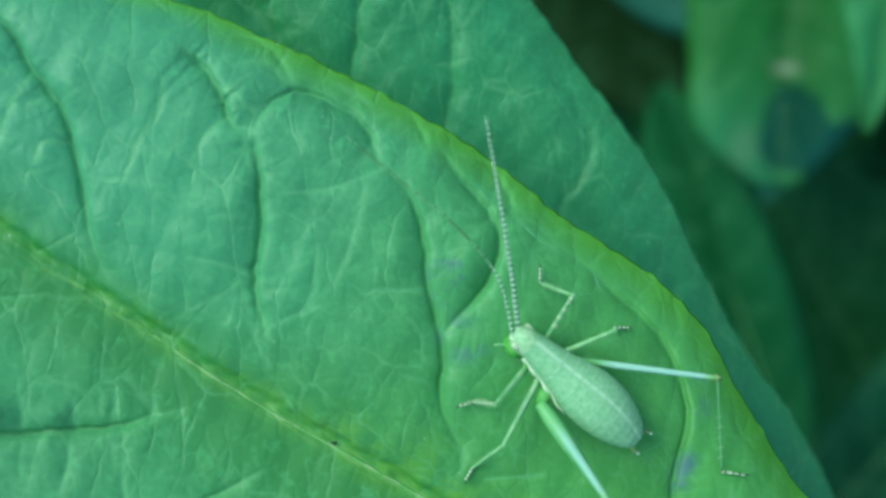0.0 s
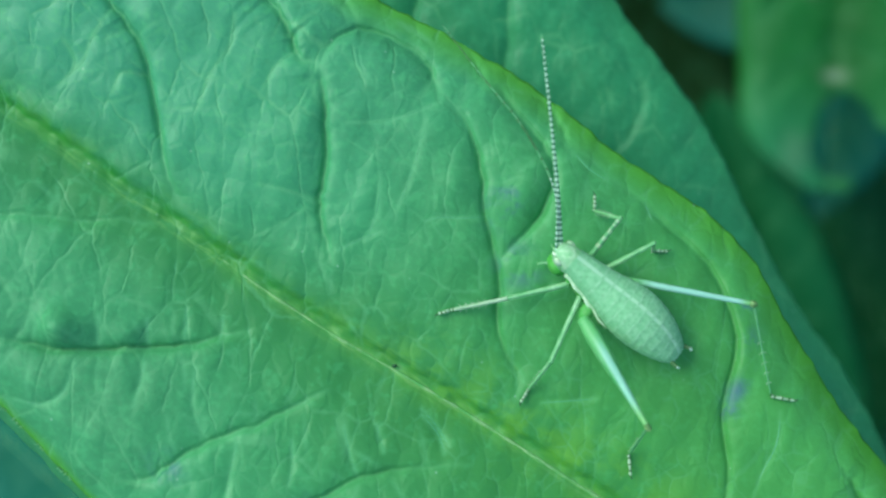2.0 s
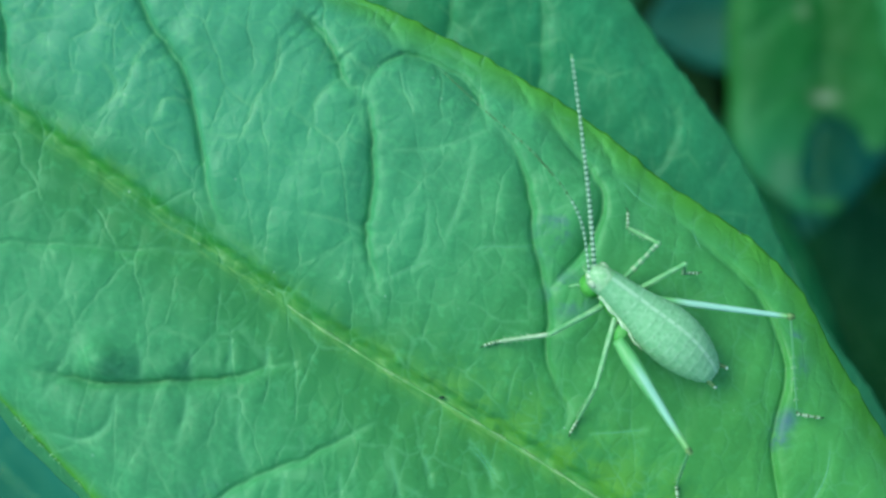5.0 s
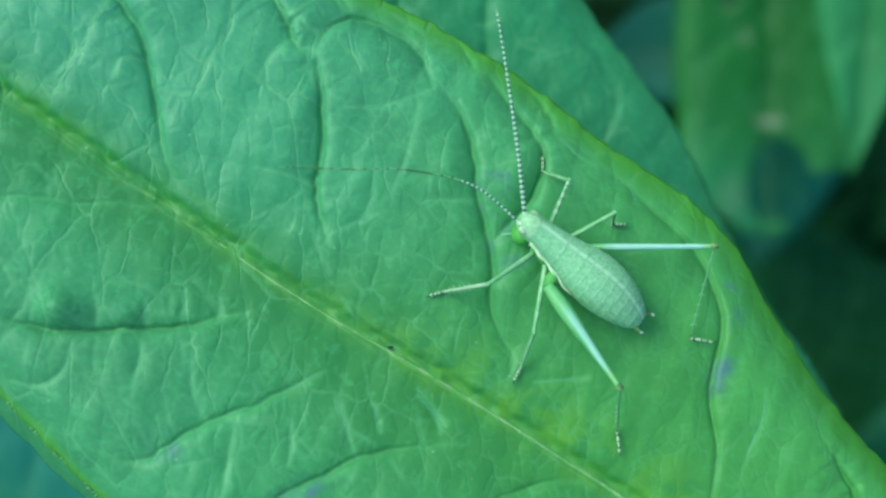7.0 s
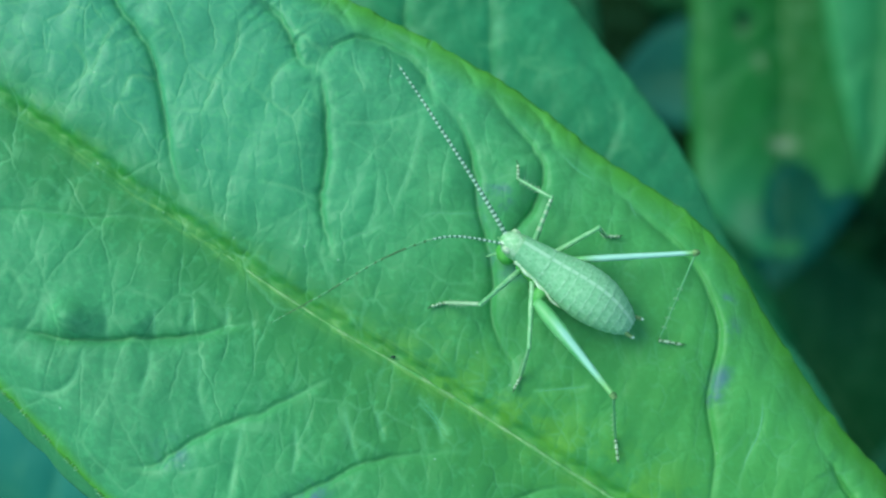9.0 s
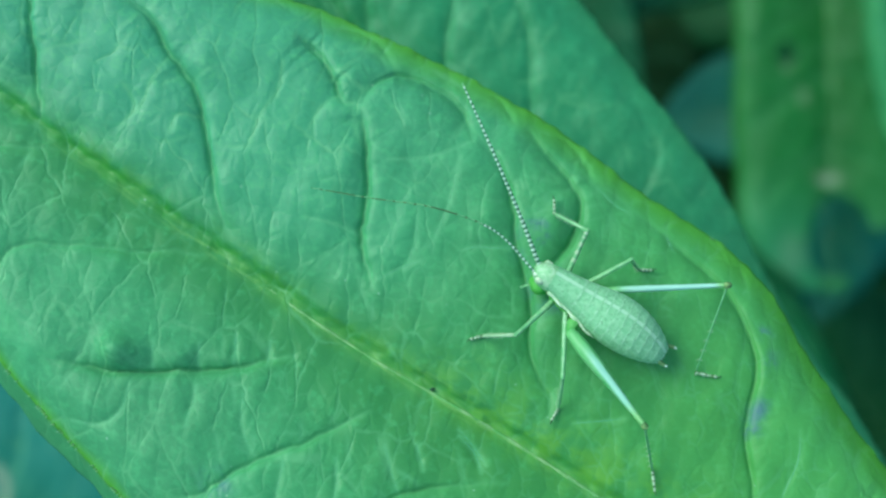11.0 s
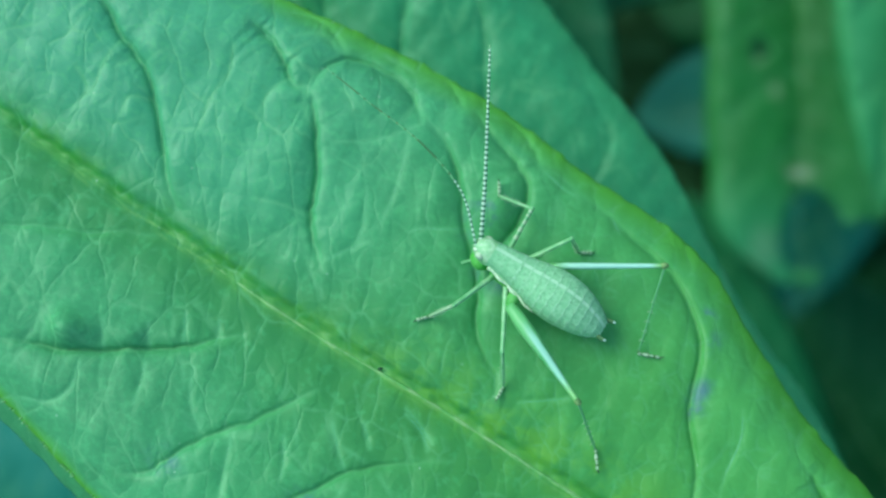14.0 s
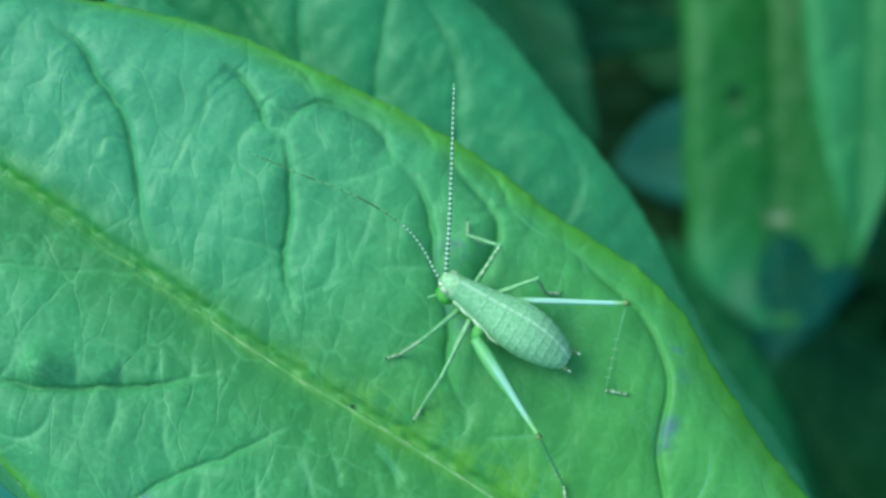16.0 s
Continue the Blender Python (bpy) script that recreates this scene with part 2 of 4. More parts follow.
MAT_KNEE = cuticle("knee_horn", (0.07, 0.17, 0.05), (0.25, 0.40, 0.14), 3000, 0.5, 0.15)
MAT_DARK = cuticle("dark_horn", (0.02, 0.06, 0.03), (0.05, 0.10, 0.045), 1500, 0.5, 0.15, None, 0.0)
MAT_EYE = cuticle("insect_eye", (0.34, 0.53, 0.28), (0.56, 0.68, 0.44), 2500, 0.4, 0.3)
MAT_RING = cuticle("ring_horn", (0.06, 0.19, 0.09), (0.10, 0.25, 0.12), 1500, 0.5, 0.15)


def soil_material():
    m, n, l = nodes_of("shade_dark_soil")
    co = n.new("ShaderNodeTexCoord").outputs["Object"]
    a = noise_tex(n, l, co, 30, 6, 0.7).outputs["Fac"]
    b = noise_tex(n, l, co, 4, 3).outputs["Fac"]
    # near black, so that the plants' shade on the soil is in its colour
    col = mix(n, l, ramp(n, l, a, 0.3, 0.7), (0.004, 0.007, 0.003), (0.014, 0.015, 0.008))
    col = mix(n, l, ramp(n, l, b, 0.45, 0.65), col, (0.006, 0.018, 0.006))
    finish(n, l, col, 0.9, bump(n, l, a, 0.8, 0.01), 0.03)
    return m


# ---------------------------------------------------------------- mesh helpers
def mesh_of(name, verts, faces, mats, smooth=True, slots=None):
    me = bpy.data.meshes.new(name)
    me.from_pydata([tuple(v) for v in verts], [], [tuple(f) for f in faces])
    for q in mats if isinstance(mats, (list, tuple)) else [mats]:
        me.materials.append(q)
    me.polygons.foreach_set("use_smooth", [smooth] * len(me.polygons))
    if slots is not None:
        me.polygons.foreach_set("material_index", slots)
    me.update()
    return me


def part(name, me, parent, label=""):
    ob = new(name, me)
    ob.parent = parent
    return tagged(ob, label)


def tube(points, radii, sides=8, flat=1.0, cap=True):
    """Verts and faces of a round tube along points; flat squashes it in height."""
    pts = [Vector(p) for p in points]
    verts, faces = [], []
    for i, p in enumerate(pts):
        d = (pts[min(i + 1, len(pts) - 1)] - pts[max(i - 1, 0)]).normalized()
        side = d.cross(Vector((0, 0, 1)))
        side = side.normalized() if side.length > 1e-4 else Vector((0, 1, 0))
        up = side.cross(d)
        for k in range(sides):
            a = 2 * math.pi * k / sides
            verts.append(p + side * (math.cos(a) * radii[i]) + up * (math.sin(a) * radii[i] * flat))
    for i in range(len(pts) - 1):
        for k in range(sides):
            q = (k + 1) % sides
            faces.append((i * sides + k, i * sides + q, (i + 1) * sides + q, (i + 1) * sides + k))
    if cap:
        faces.append(tuple(reversed(range(sides))))
        faces.append(tuple(range((len(pts) - 1) * sides, len(pts) * sides)))
    return verts, faces


def curve(xs, ys, x):
    """Smooth curve through the knots (xs, ys)."""
    xs, ys, x = np.asarray(xs, float), np.asarray(ys, float), np.asarray(x, float)
    d = np.gradient(ys, xs)
    i = np.clip(np.searchsorted(xs, x) - 1, 0, len(xs) - 2)
    h = xs[i + 1] - xs[i]
    u = np.clip((x - xs[i]) / h, 0, 1)
    return ((1 + 2 * u) * (1 - u) ** 2 * ys[i] + u * (1 - u) ** 2 * h * d[i] + u * u * (3 - 2 * u) * ys[i + 1] + u * u * (u - 1) * h * d[i + 1])


def smooth_line(pts, n=24):
    p = np.array(pts, float)
    u = np.r_[0, np.cumsum(np.hypot(*np.diff(p, axis=0).T))]
    q = np.linspace(0, u[-1], n)
    return np.c_[curve(u, p[:, 0], q), curve(u, p[:, 1], q)]


def near_lines(S, T, lines, tip_side, base_side, weak={}):
    """Distance of every (s, t) to the nearest line, and the quilting: 0 on a line, 1 far from all,
    rising steeply on the side of the leaf's tip and gently towards its base."""
    best, quilt, groove = np.full(S.shape, 1e9), np.ones(S.shape), np.zeros(S.shape)
    for n_line, line in enumerate(lines):
        force = weak.get(n_line, 1.0)
        lo, hi = line.min(0) - 6, line.max(0) + 6
        here = np.nonzero((S > lo[0]) & (S < hi[0]) & (T > lo[1]) & (T < hi[1]))[0]
        if not len(here):
            continue
        s, t = S[here], T[here]
        d, off, full = np.full(s.shape, 1e9), np.zeros(s.shape), np.ones(s.shape)
        last = len(line) - 2
        for i, ((x0, y0), (x1, y1)) in enumerate(zip(line[:-1], line[1:])):
            dx, dy = x1 - x0, y1 - y0
            k = np.clip(((s - x0) * dx + (t - y0) * dy) / (dx * dx + dy * dy + 1e-12), 0, 1)
            e = np.hypot(s - x0 - k * dx, t - y0 - k * dy)
            closer = e < d
            d, off = np.where(closer, e, d), np.where(closer, s - x0 - k * dx, off)
            full = np.where(closer, np.clip((i + k + 0.5) / 7, 0, 1) * np.clip((last + 1 - i - k + 0.4) / 5, 0, 1) * force, full)
        c = 0.5 - 0.5 * off / np.maximum(d, 1e-6)
        wide = base_side + (tip_side - base_side) * c * c * (3 - 2 * c)
        quilt[here] *= 1 - full * np.exp(-d / wide)
        best[here] = np.minimum(best[here], d)
        groove[here] = np.maximum(groove[here], full * np.exp(-(d / 0.13) ** 2))
    return best, quilt, groove


class Leaf:
    """A leaf on an axis: s runs from tip to base, t across, in millimetres."""

    def __init__(self, s0, s1, knots, up, down, ribs, place, puff=0.45, fold=1.2, droop=2.0, bend=0.0, seed=0, wave=0.0, rough=0.25, sway=((-20, 120), (0, 0)), bumps=(), fine=(), weak={}, rungs=0, wobble=0.0, seam=0.22, skirt=None):
        self.s0, self.s1, self.knots, self.up, self.down = s0, s1, knots, up, down
        r = np.random.RandomState(seed + 50)
        self.ribs = [smooth_line(line) + wobble * r.normal(0, 1, (24, 2)) for line in ribs]
        self.place, self.puff, self.fold, self.droop, self.bend, self.wave, self.rough = place, puff, fold, droop, bend, wave, rough
        self.sway, self.bumps, self.weak, self.seam, self.skirt = sway, bumps, weak, seam, skirt
        self.fine = [smooth_line(r, 12) for r in fine]
        r = np.random.RandomState(seed)
        self.ph = r.uniform(0, 6.28, 12)
        self.rungs = [self.rung(r) for _ in range(rungs)]

    def rung(self, r):
        """A short cross vein that leaves a side vein and wanders off."""
        line = self.ribs[r.randint(len(self.ribs))]
        i = r.randint(2, len(line) - 2)
        d = line[i + 1] - line[i - 1]
        a = math.atan2(d[1], d[0]) + r.choice([-1, 1]) * r.uniform(0.9, 1.9)
        p, pts = np.array(line[i]), []
        for _ in range(r.randint(3, 6)):
            pts.append(tuple(p))
            a += r.normal(0, 0.2)
            p = p + r.uniform(0.5, 1.1) * np.array([math.cos(a), math.sin(a)])
        return smooth_line(pts, 10)

    def reach(self, s, t):
        return np.maximum(np.where(t > 0, curve(self.knots, self.up, s), curve(self.knots, self.down, s)), 0.02)

    def width(self, s, t):
        w = self.reach(s, t)
        w = w + 0.07 * np.sin(s * 2.1 + self.ph[0]) * np.sin(s * 0.83 + self.ph[1]) + 0.025 * np.sin(s * 5.3 + self.ph[2])
        return np.maximum(w, 0.02)

    def hem(self, s, t):
        """How far a margin that is curled under goes on past the fold."""
        if self.skirt is None:
            return 0.0 * s
        return np.where(t < 0, np.maximum(curve(self.skirt[0], self.skirt[1], s), 0) * (1 + 0.12 * np.sin(1.3 * s) * np.sin(0.41 * s)), 0)

    def mid(self, s):
        return curve(self.sway[0], self.sway[1], s)

    def height(self, s, t, ribs=True):
        s, t = np.atleast_1d(np.asarray(s, float)), np.atleast_1d(np.asarray(t, float))
        r = np.abs(t) / self.reach(s, t)
        h = self.fold * (1 - np.exp(-(np.abs(t - self.mid(s)) / 5.0) ** 1.4)) - 0.75 * self.fold
        h = h - self.droop * np.clip((r - 0.72) / 0.28, 0, 1.0 if self.skirt is not None else 1.3) ** 2
        h = h + self.bend * ((s - 30) / 40) ** 2
        if self.skirt is not None:
            past = np.maximum(-t - self.reach(s, t), 0)
            h = h - 1.9 * past + 0.12 * np.minimum(past, 0.4) * np.sin(2.2 * s)
        h = h + self.wave * np.sin(s * 0.21 + self.ph[3] + 0.1 * t) * r ** 2
        p = self.ph
        h = h + self.rough * (0.35 * np.sin(0.9 * s + 0.5 * t + p[4]) * np.sin(0.8 * t - 0.3 * s + p[5]) + 0.22 * np.sin(1.9 * s - 1.1 * t + p[6]) * np.sin(1.7 * t + 0.9 * s + p[7]))
        if ribs and self.ribs:
            d, quilt, groove = near_lines(s, t, self.ribs, 0.95, 0.24, self.weak)
            edge = np.clip((1 - r) / 0.12, 0, 1)
            h = h + edge * self.puff * (quilt - 0.75) - 0.3 * self.puff * groove
            self.d = d
        if self.fine:
            d, quilt, _ = near_lines(s, t, self.fine, 0.36, 0.22)
            h = h + np.where(t < 0, 0.25, 0.13) * (quilt - 1)
            self.df = d
        self.pale = 0
        if self.rungs:
            _, quilt, groove = near_lines(s, t, self.rungs, 0.3, 0.2)
            h = h + 0.05 * (quilt - 1)
            self.pale = groove
        for a, b, ra, rb, lift in self.bumps:
            h = h + lift * np.exp(-((s - a) / ra) ** 2 - ((t - b) / rb) ** 2)
        m = t - self.mid(s)
        h = h - 0.25 * np.exp(-(np.abs(m) / 0.5) ** 2) - self.seam * np.exp(-((m - 0.5 - 0.1 * np.sin(3.1 * s) * np.sin(1.3 * s + 2)) / 0.34) ** 2)
        return h

    def at(self, s, t, lift=0.0):
        """World point in metres on the leaf."""
        s, t = np.atleast_1d(np.asarray(s, float)), np.atleast_1d(np.asarray(t, float))
        return self.place(s, t, self.height(s, t) + lift)


def build_leaf(leaf, label, mat, step, holes=(), stains=(), scars=(), rib_colour=MAT_RIB, side_colour=MAT_SIDE, rib_r=0.14, thick=0.22, petiole=None, group="leaves", yellow=1.0, hairs=False, pale=1.0):
    ns, nt = int((leaf.s1 - leaf.s0) / step), int(max(max(leaf.up), max(leaf.down)) / step * 0.9)
    s1 = np.linspace(leaf.s0, leaf.s1, ns)
    v = np.linspace(-1, 1, 2 * nt + 1)
    S, V = np.meshgrid(s1, v, indexing="ij")
    T = V * (leaf.width(S, np.sign(V)) + leaf.hem(S, V))
    s, t = S.ravel(), T.ravel()
    H = leaf.height(s, t)
    off = t - leaf.mid(s)
    side = np.zeros_like(s)
    rib = np.exp(-(np.abs(off) / 0.6) ** 2) * 0.4 * np.clip((s - 18) / 14, 0.05, 1)
    if leaf.ribs:
        side = np.maximum(side, 0.24 * np.exp(-(leaf.d / 0.2) ** 2))
    if leaf.fine:
        side = np.maximum(side, 0.65 * np.exp(-(leaf.df / 0.12) ** 2))
    side = np.maximum(side, 0.68 * leaf.pale)
    side = side * pale
    gold_leaf = 1.0 if yellow > 0.9 else 0.0
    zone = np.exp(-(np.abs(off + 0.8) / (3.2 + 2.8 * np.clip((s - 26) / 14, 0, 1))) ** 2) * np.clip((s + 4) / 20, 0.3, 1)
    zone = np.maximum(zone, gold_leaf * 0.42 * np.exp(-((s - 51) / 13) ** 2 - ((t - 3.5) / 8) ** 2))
    gold = gold_leaf * (0.45 * np.exp(-((off - 0.6) / 0.9) ** 2) * np.clip((s - 1) / 14, 0, 1) + 0.55 * np.exp(-((off - 1.5) / 2.6) ** 2) * np.clip((s - 34) / 14, 0, 1))
    seam = gold_leaf * 0.7 * np.exp(-((off - 0.45) / (0.42 + 0.12 * np.sin(1.7 * s))) ** 2) * np.clip(1.25 - (s - 14) / 34, 0.45, 1)
    streak = gold_leaf * (0.8 * np.exp(-((off + 0.05) / 0.3) ** 2) * np.clip((s - 6) / 18, 0.1, 1) + 0.4 * np.exp(-((off - 0.7) / 0.6) ** 2) * np.clip(1 - np.abs(s - 39) / 6, 0, 1))
    inner = leaf.reach(s, t) - np.abs(t)
    inner = np.where(inner < -0.15, -2.5 * inner, np.maximum(inner, 0))
    band = np.where(t > 0, 0.9 + 1.3 * np.clip((s - 12) / 16, 0, 1) + 1.8 * np.clip((s - 40) / 20, 0, 1), 0.8 + 1.2 * np.clip((s - 30) / 14, 0, 1)) + 0.3 * np.sin(0.9 * s) * np.sin(0.37 * s + 1)
    edge = yellow * np.clip(1 - inner / band, 0, 1) ** 1.2 * 0.9
    edge = np.maximum(edge, yellow * 0.42 * np.clip((s - 32) / 22, 0, 1) * (0.55 + 0.45 * np.clip(t / 6, 0, 1)))
    if leaf.ribs:
        edge = np.maximum(edge, yellow * 0.04 * np.exp(-((leaf.d - 0.2) / 0.4) ** 2))
    stain = np.zeros_like(s)
    for a, b, ra, rb in stains:
        stain = np.maximum(stain, np.exp(-((s - a) / ra) ** 2 - ((t - b) / rb) ** 2))
    scar = np.zeros_like(s)
    for a, b, ra, rb, *much in scars:
        q = ((s - a) / ra) ** 2 + ((t - b) / rb) ** 2
        scar = np.maximum(scar, (much[0] if much else 1) * np.exp(-q ** 2) if ra < 3 else 0.8 * np.exp(-((np.sqrt(q) - 1) / 0.13) ** 2))
    P = leaf.place(s, t, H)
    o = leaf.place(np.array([leaf.s1]), np.array([0.0]), np.zeros(1))[0]
    w = 2 * nt + 1
    i, j = np.meshgrid(np.arange(ns - 1), np.arange(w - 1), indexing="ij")
    q = (i * w + j).ravel()
    F = np.c_[q, q + w, q + w + 1, q + 1]
    for a, b, ra, rb in holes:
        c = F[:, 0]
        wob = 1 + 0.18 * np.sin(3 * np.arctan2(t[c] - b, s[c] - a) + 1)
        F = F[((s[c] - a) / ra) ** 2 + ((t[c] - b) / rb) ** 2 > wob]
    top = new("leaf")
    top.location = o
    blade_mesh = mesh_of("blade", P - o, F, mat)
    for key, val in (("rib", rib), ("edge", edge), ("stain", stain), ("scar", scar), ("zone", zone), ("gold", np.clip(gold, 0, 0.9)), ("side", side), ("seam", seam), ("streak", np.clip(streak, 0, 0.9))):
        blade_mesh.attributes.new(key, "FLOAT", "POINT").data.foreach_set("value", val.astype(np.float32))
    blade_mesh.attributes.new("along", "FLOAT_VECTOR", "POINT").data.foreach_set("vector", np.c_[s, off, 0 * s].astype(np.float32).ravel())
    blade = part("blade", blade_mesh, top)
    sol = blade.modifiers.new("thickness", "SOLIDIFY")
    sol.thickness, sol.offset = thick * MM, -1
    # midrib cord in its valley
    ss = np.linspace(leaf.s0 + 1.0, leaf.s1, 240)
    mp = leaf.place(ss, leaf.mid(ss), leaf.height(ss, leaf.mid(ss)) - 0.35 * rib_r - 0.3 * np.clip((30 - ss) / 10, 0, 1)) - o
    k = (ss - leaf.s0) / (leaf.s1 - leaf.s0)
    vv, ff = tube(mp, rib_r * MM * (0.25 + 0.85 * k) * (1 + 0.3 * np.sin(ss * 2.3) * np.sin(ss * 0.9 + 1) + 0.15 * np.sin(ss * 6.1 + 2 * np.sin(ss))), 8)
    part("midrib", mesh_of("midrib", vv, ff, rib_colour), top, "pale yellowish midrib")
    for line in leaf.fine:
        a, b = line[:, 0], line[:, 1]
        vv, ff = tube(leaf.place(a, b, leaf.height(a, b) - 0.015) - o, MM * 0.05 * np.sin(np.linspace(0.02, 3.1, len(a))) ** 0.6, 6)
        part("fine_vein", mesh_of("fine_vein", vv, ff, side_colour), top)
    for line in leaf.ribs:
        a, b = line[:, 0], line[:, 1]
        vp = leaf.place(a, b, leaf.height(a, b) - 0.04) - o
        rr = MM * 0.05 * np.sin(np.linspace(0.02, 3.1, len(a))) ** 0.5
        vv, ff = tube(vp, rr, 6)
        part("side_vein", mesh_of("side_vein", vv, ff, side_colour), top)
    if hairs:
        rnd = np.random.RandomState(11)
        vv, ff = [], []
        for sign in (-1,):
            a = leaf.s0 + 4
            while a < 48:
                a += rnd.choice([rnd.uniform(0.12, 0.3), rnd.uniform(0.5, 1.8)])
                w = float(leaf.width(np.array([a]), np.array([sign]))[0])
                n_out, n_tip, n_up = rnd.uniform(0.05, 0.16), rnd.uniform(-0.22, 0.0), rnd.uniform(0.05, 0.16)
                root = np.array([[a, sign * (w - 0.05)]])
                h = float(leaf.height(root[:, 0], root[:, 1])[0])
                pts = leaf.place(np.array([a, a + 0.4 * n_tip, a + n_tip]), sign * np.array([w - 0.05, w + 0.5 * n_out, w + n_out]), np.array([h, h + 0.7 * n_up, h + n_up])) - o
                v2, f2 = tube(pts, [0.04 * MM, 0.03 * MM, 0.01 * MM], 4)
                ff += [tuple(k + len(vv) for k in f) for f in f2]
                vv += v2
        part("margin_hairs", mesh_of("margin_hairs", vv, ff, MAT_HAIR), top, "fine pale hairs along the margin")
    if petiole:
        a = Vector(o)
        b = Vector(petiole)
        pts = [a.lerp(b, u) - a + Vector((0, 0, -0.006 * math.sin(math.pi * u))) for u in np.linspace(0, 1, 12)]
        vv, ff = tube(pts, [0.0009 + 0.0004 * u for u in np.linspace(0, 1, 12)], 8)
        part("petiole", mesh_of("petiole", vv, ff, MAT_STEM), top, "green leaf stalk")
    return tagged(top, label, "leaf", group)


def frame_place(o, ax, normal_slope=(0.0, 0.0)):
    """Place function: origin o (mm over LEAF_Z), axis ax in plan, slopes of the leaf's plane in x and y."""
    ax = np.array(ax, float) / np.hypot(*ax)

    def place(s, t, h):
        x = o[0] + ax[0] * s - ax[1] * t
        y = o[1] + ax[1] * s + ax[0] * t
        z = o[2] + normal_slope[0] * (x - o[0]) + normal_slope[1] * (y - o[1]) + h
        return np.c_[x, y, z] * MM + np.array([0, 0, LEAF_Z])
    return place


# ---------------------------------------------------------------- ground
gm = bpy.data.meshes.new("ground")
gb = bmesh.new()
bmesh.ops.create_grid(gb, x_segments=60, y_segments=60, size=30)
for vert in gb.verts:
    vert.co.z = 0.0 if vert.co.length > 3 else 0.004 * noise.noise(vert.co * 3)
gb.to_mesh(gm)
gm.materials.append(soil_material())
tagged(new("ground", gm), "soil under the plants with shade in its colour", "soil", kind="structure")

# ---------------------------------------------------------------- the near leaf
AX = (0.8282, -0.5604)
near_place = frame_place((-35.73, 16.68, 2.71), AX, (-0.153, -0.102))
SIDE_TIP = [
    [(10.3, 0.0), (8.4, 1.9), (6.8, 3.8), (5.0, 6.0), (2.6, 7.0)],
    [(24.0, 0.6), (22.9, 1.2), (20.9, 3.0), (18.9, 5.1), (16.9, 6.9), (15.2, 7.6), (14.0, 8.0), (12.3, 8.9), (10.8, 9.2), (9.5, 9.2)],
    [(33.4, 2.6), (33.0, 2.9), (32.4, 3.3), (30.9, 4.7), (29.8, 6.7), (28.5, 8.9), (27.1, 10.7), (26.1, 11.7)],
    [(26.1, 11.7), (25.9, 13.1), (26.5, 14.6), (27.7, 15.2), (29.9, 15.5), (31.9, 14.9), (33.0, 14.0)],
    [(26.1, 11.7), (24.6, 11.5), (23.6, 12.3), (21.7, 13.1), (20.1, 13.3)],
]
SIDE_ARCHES = [
    [(46.6, 2.2), (46.2, 3.1), (44.6, 4.0), (43.0, 5.3), (42.1, 7.1), (41.2, 8.0), (40.2, 8.9), (39.0, 10.0), (37.7, 11.6), (36.2, 13.0), (34.5, 13.9), (33.0, 14.0)],
    [(41.2, 8.0), (41.5, 10.2), (41.7, 12.0), (41.5, 13.1), (40.5, 14.8), (38.9, 15.5), (37.1, 16.0), (35.0, 16.6)],
    [(62.0, 1.0), (59.7, 5.4), (57.2, 8.3), (56.5, 10.3), (55.7, 12.1), (54.3, 13.4), (52.5, 14.6), (50.3, 15.3), (48.3, 15.5), (46.4, 15.8), (44.0, 15.9)],
    [(74.0, 0.8), (71.0, 4.5), (68.5, 7.8), (65.0, 9.6)],
]
SIDE_MIDDLE = [
    [(13.1, -0.4), (10.0, -2.3), (6.9, -3.8), (4.3, -5.7), (5.1, -6.2), (6.8, -7.1), (9.0, -7.7), (11.4, -8.1)],
    [(24.4, -0.8), (22.1, -2.0), (19.3, -3.7), (16.4, -5.4), (13.8, -7.5), (14.4, -9.6), (16.6, -11.4)],
    [(31.6, -3.2), (30.9, -3.9), (28.5, -6.3), (26.3, -7.9), (24.2, -9.4), (21.8, -10.6), (19.6, -11.5)],
    [(37.2, -3.6), (36.8, -4.2), (36.1, -5.5), (35.0, -7.4), (33.7, -9.1), (32.6, -11.0), (31.8, -13.0), (30.2, -14.2)],
    [(46.5, -2.6), (44.0, -4.5), (42.7, -5.6), (41.6, -6.8), (40.8, -8.1), (39.9, -9.6), (39.0, -11.2), (38.5, -12.7), (37.9, -13.5), (36.5, -13.7), (35.2, -14.0), (34.3, -13.9)],
]
SIDE_BASE = [
    [(54.5, -0.6), (52.3, -1.6), (51.3, -2.6), (50.2, -4.0), (49.2, -5.6), (48.7, -6.7), (47.8, -9.4), (47.2, -12.0)],
    [(63.0, -0.6), (60.0, -4.5), (57.5, -8.5), (56.0, -12.0)],
]
SIDE_RIM = [
    [(21.0, 14.8), (21.7, 15.2), (23.9, 15.9), (25.4, 15.5), (26.2, 15.1)],
    [(31.4, 17.2), (32.3, 17.4), (33.8, 16.8), (34.7, 16.3)],
    [(36.8, 17.3), (37.6, 17.4), (39.7, 16.8), (40.9, 16.0)],
]
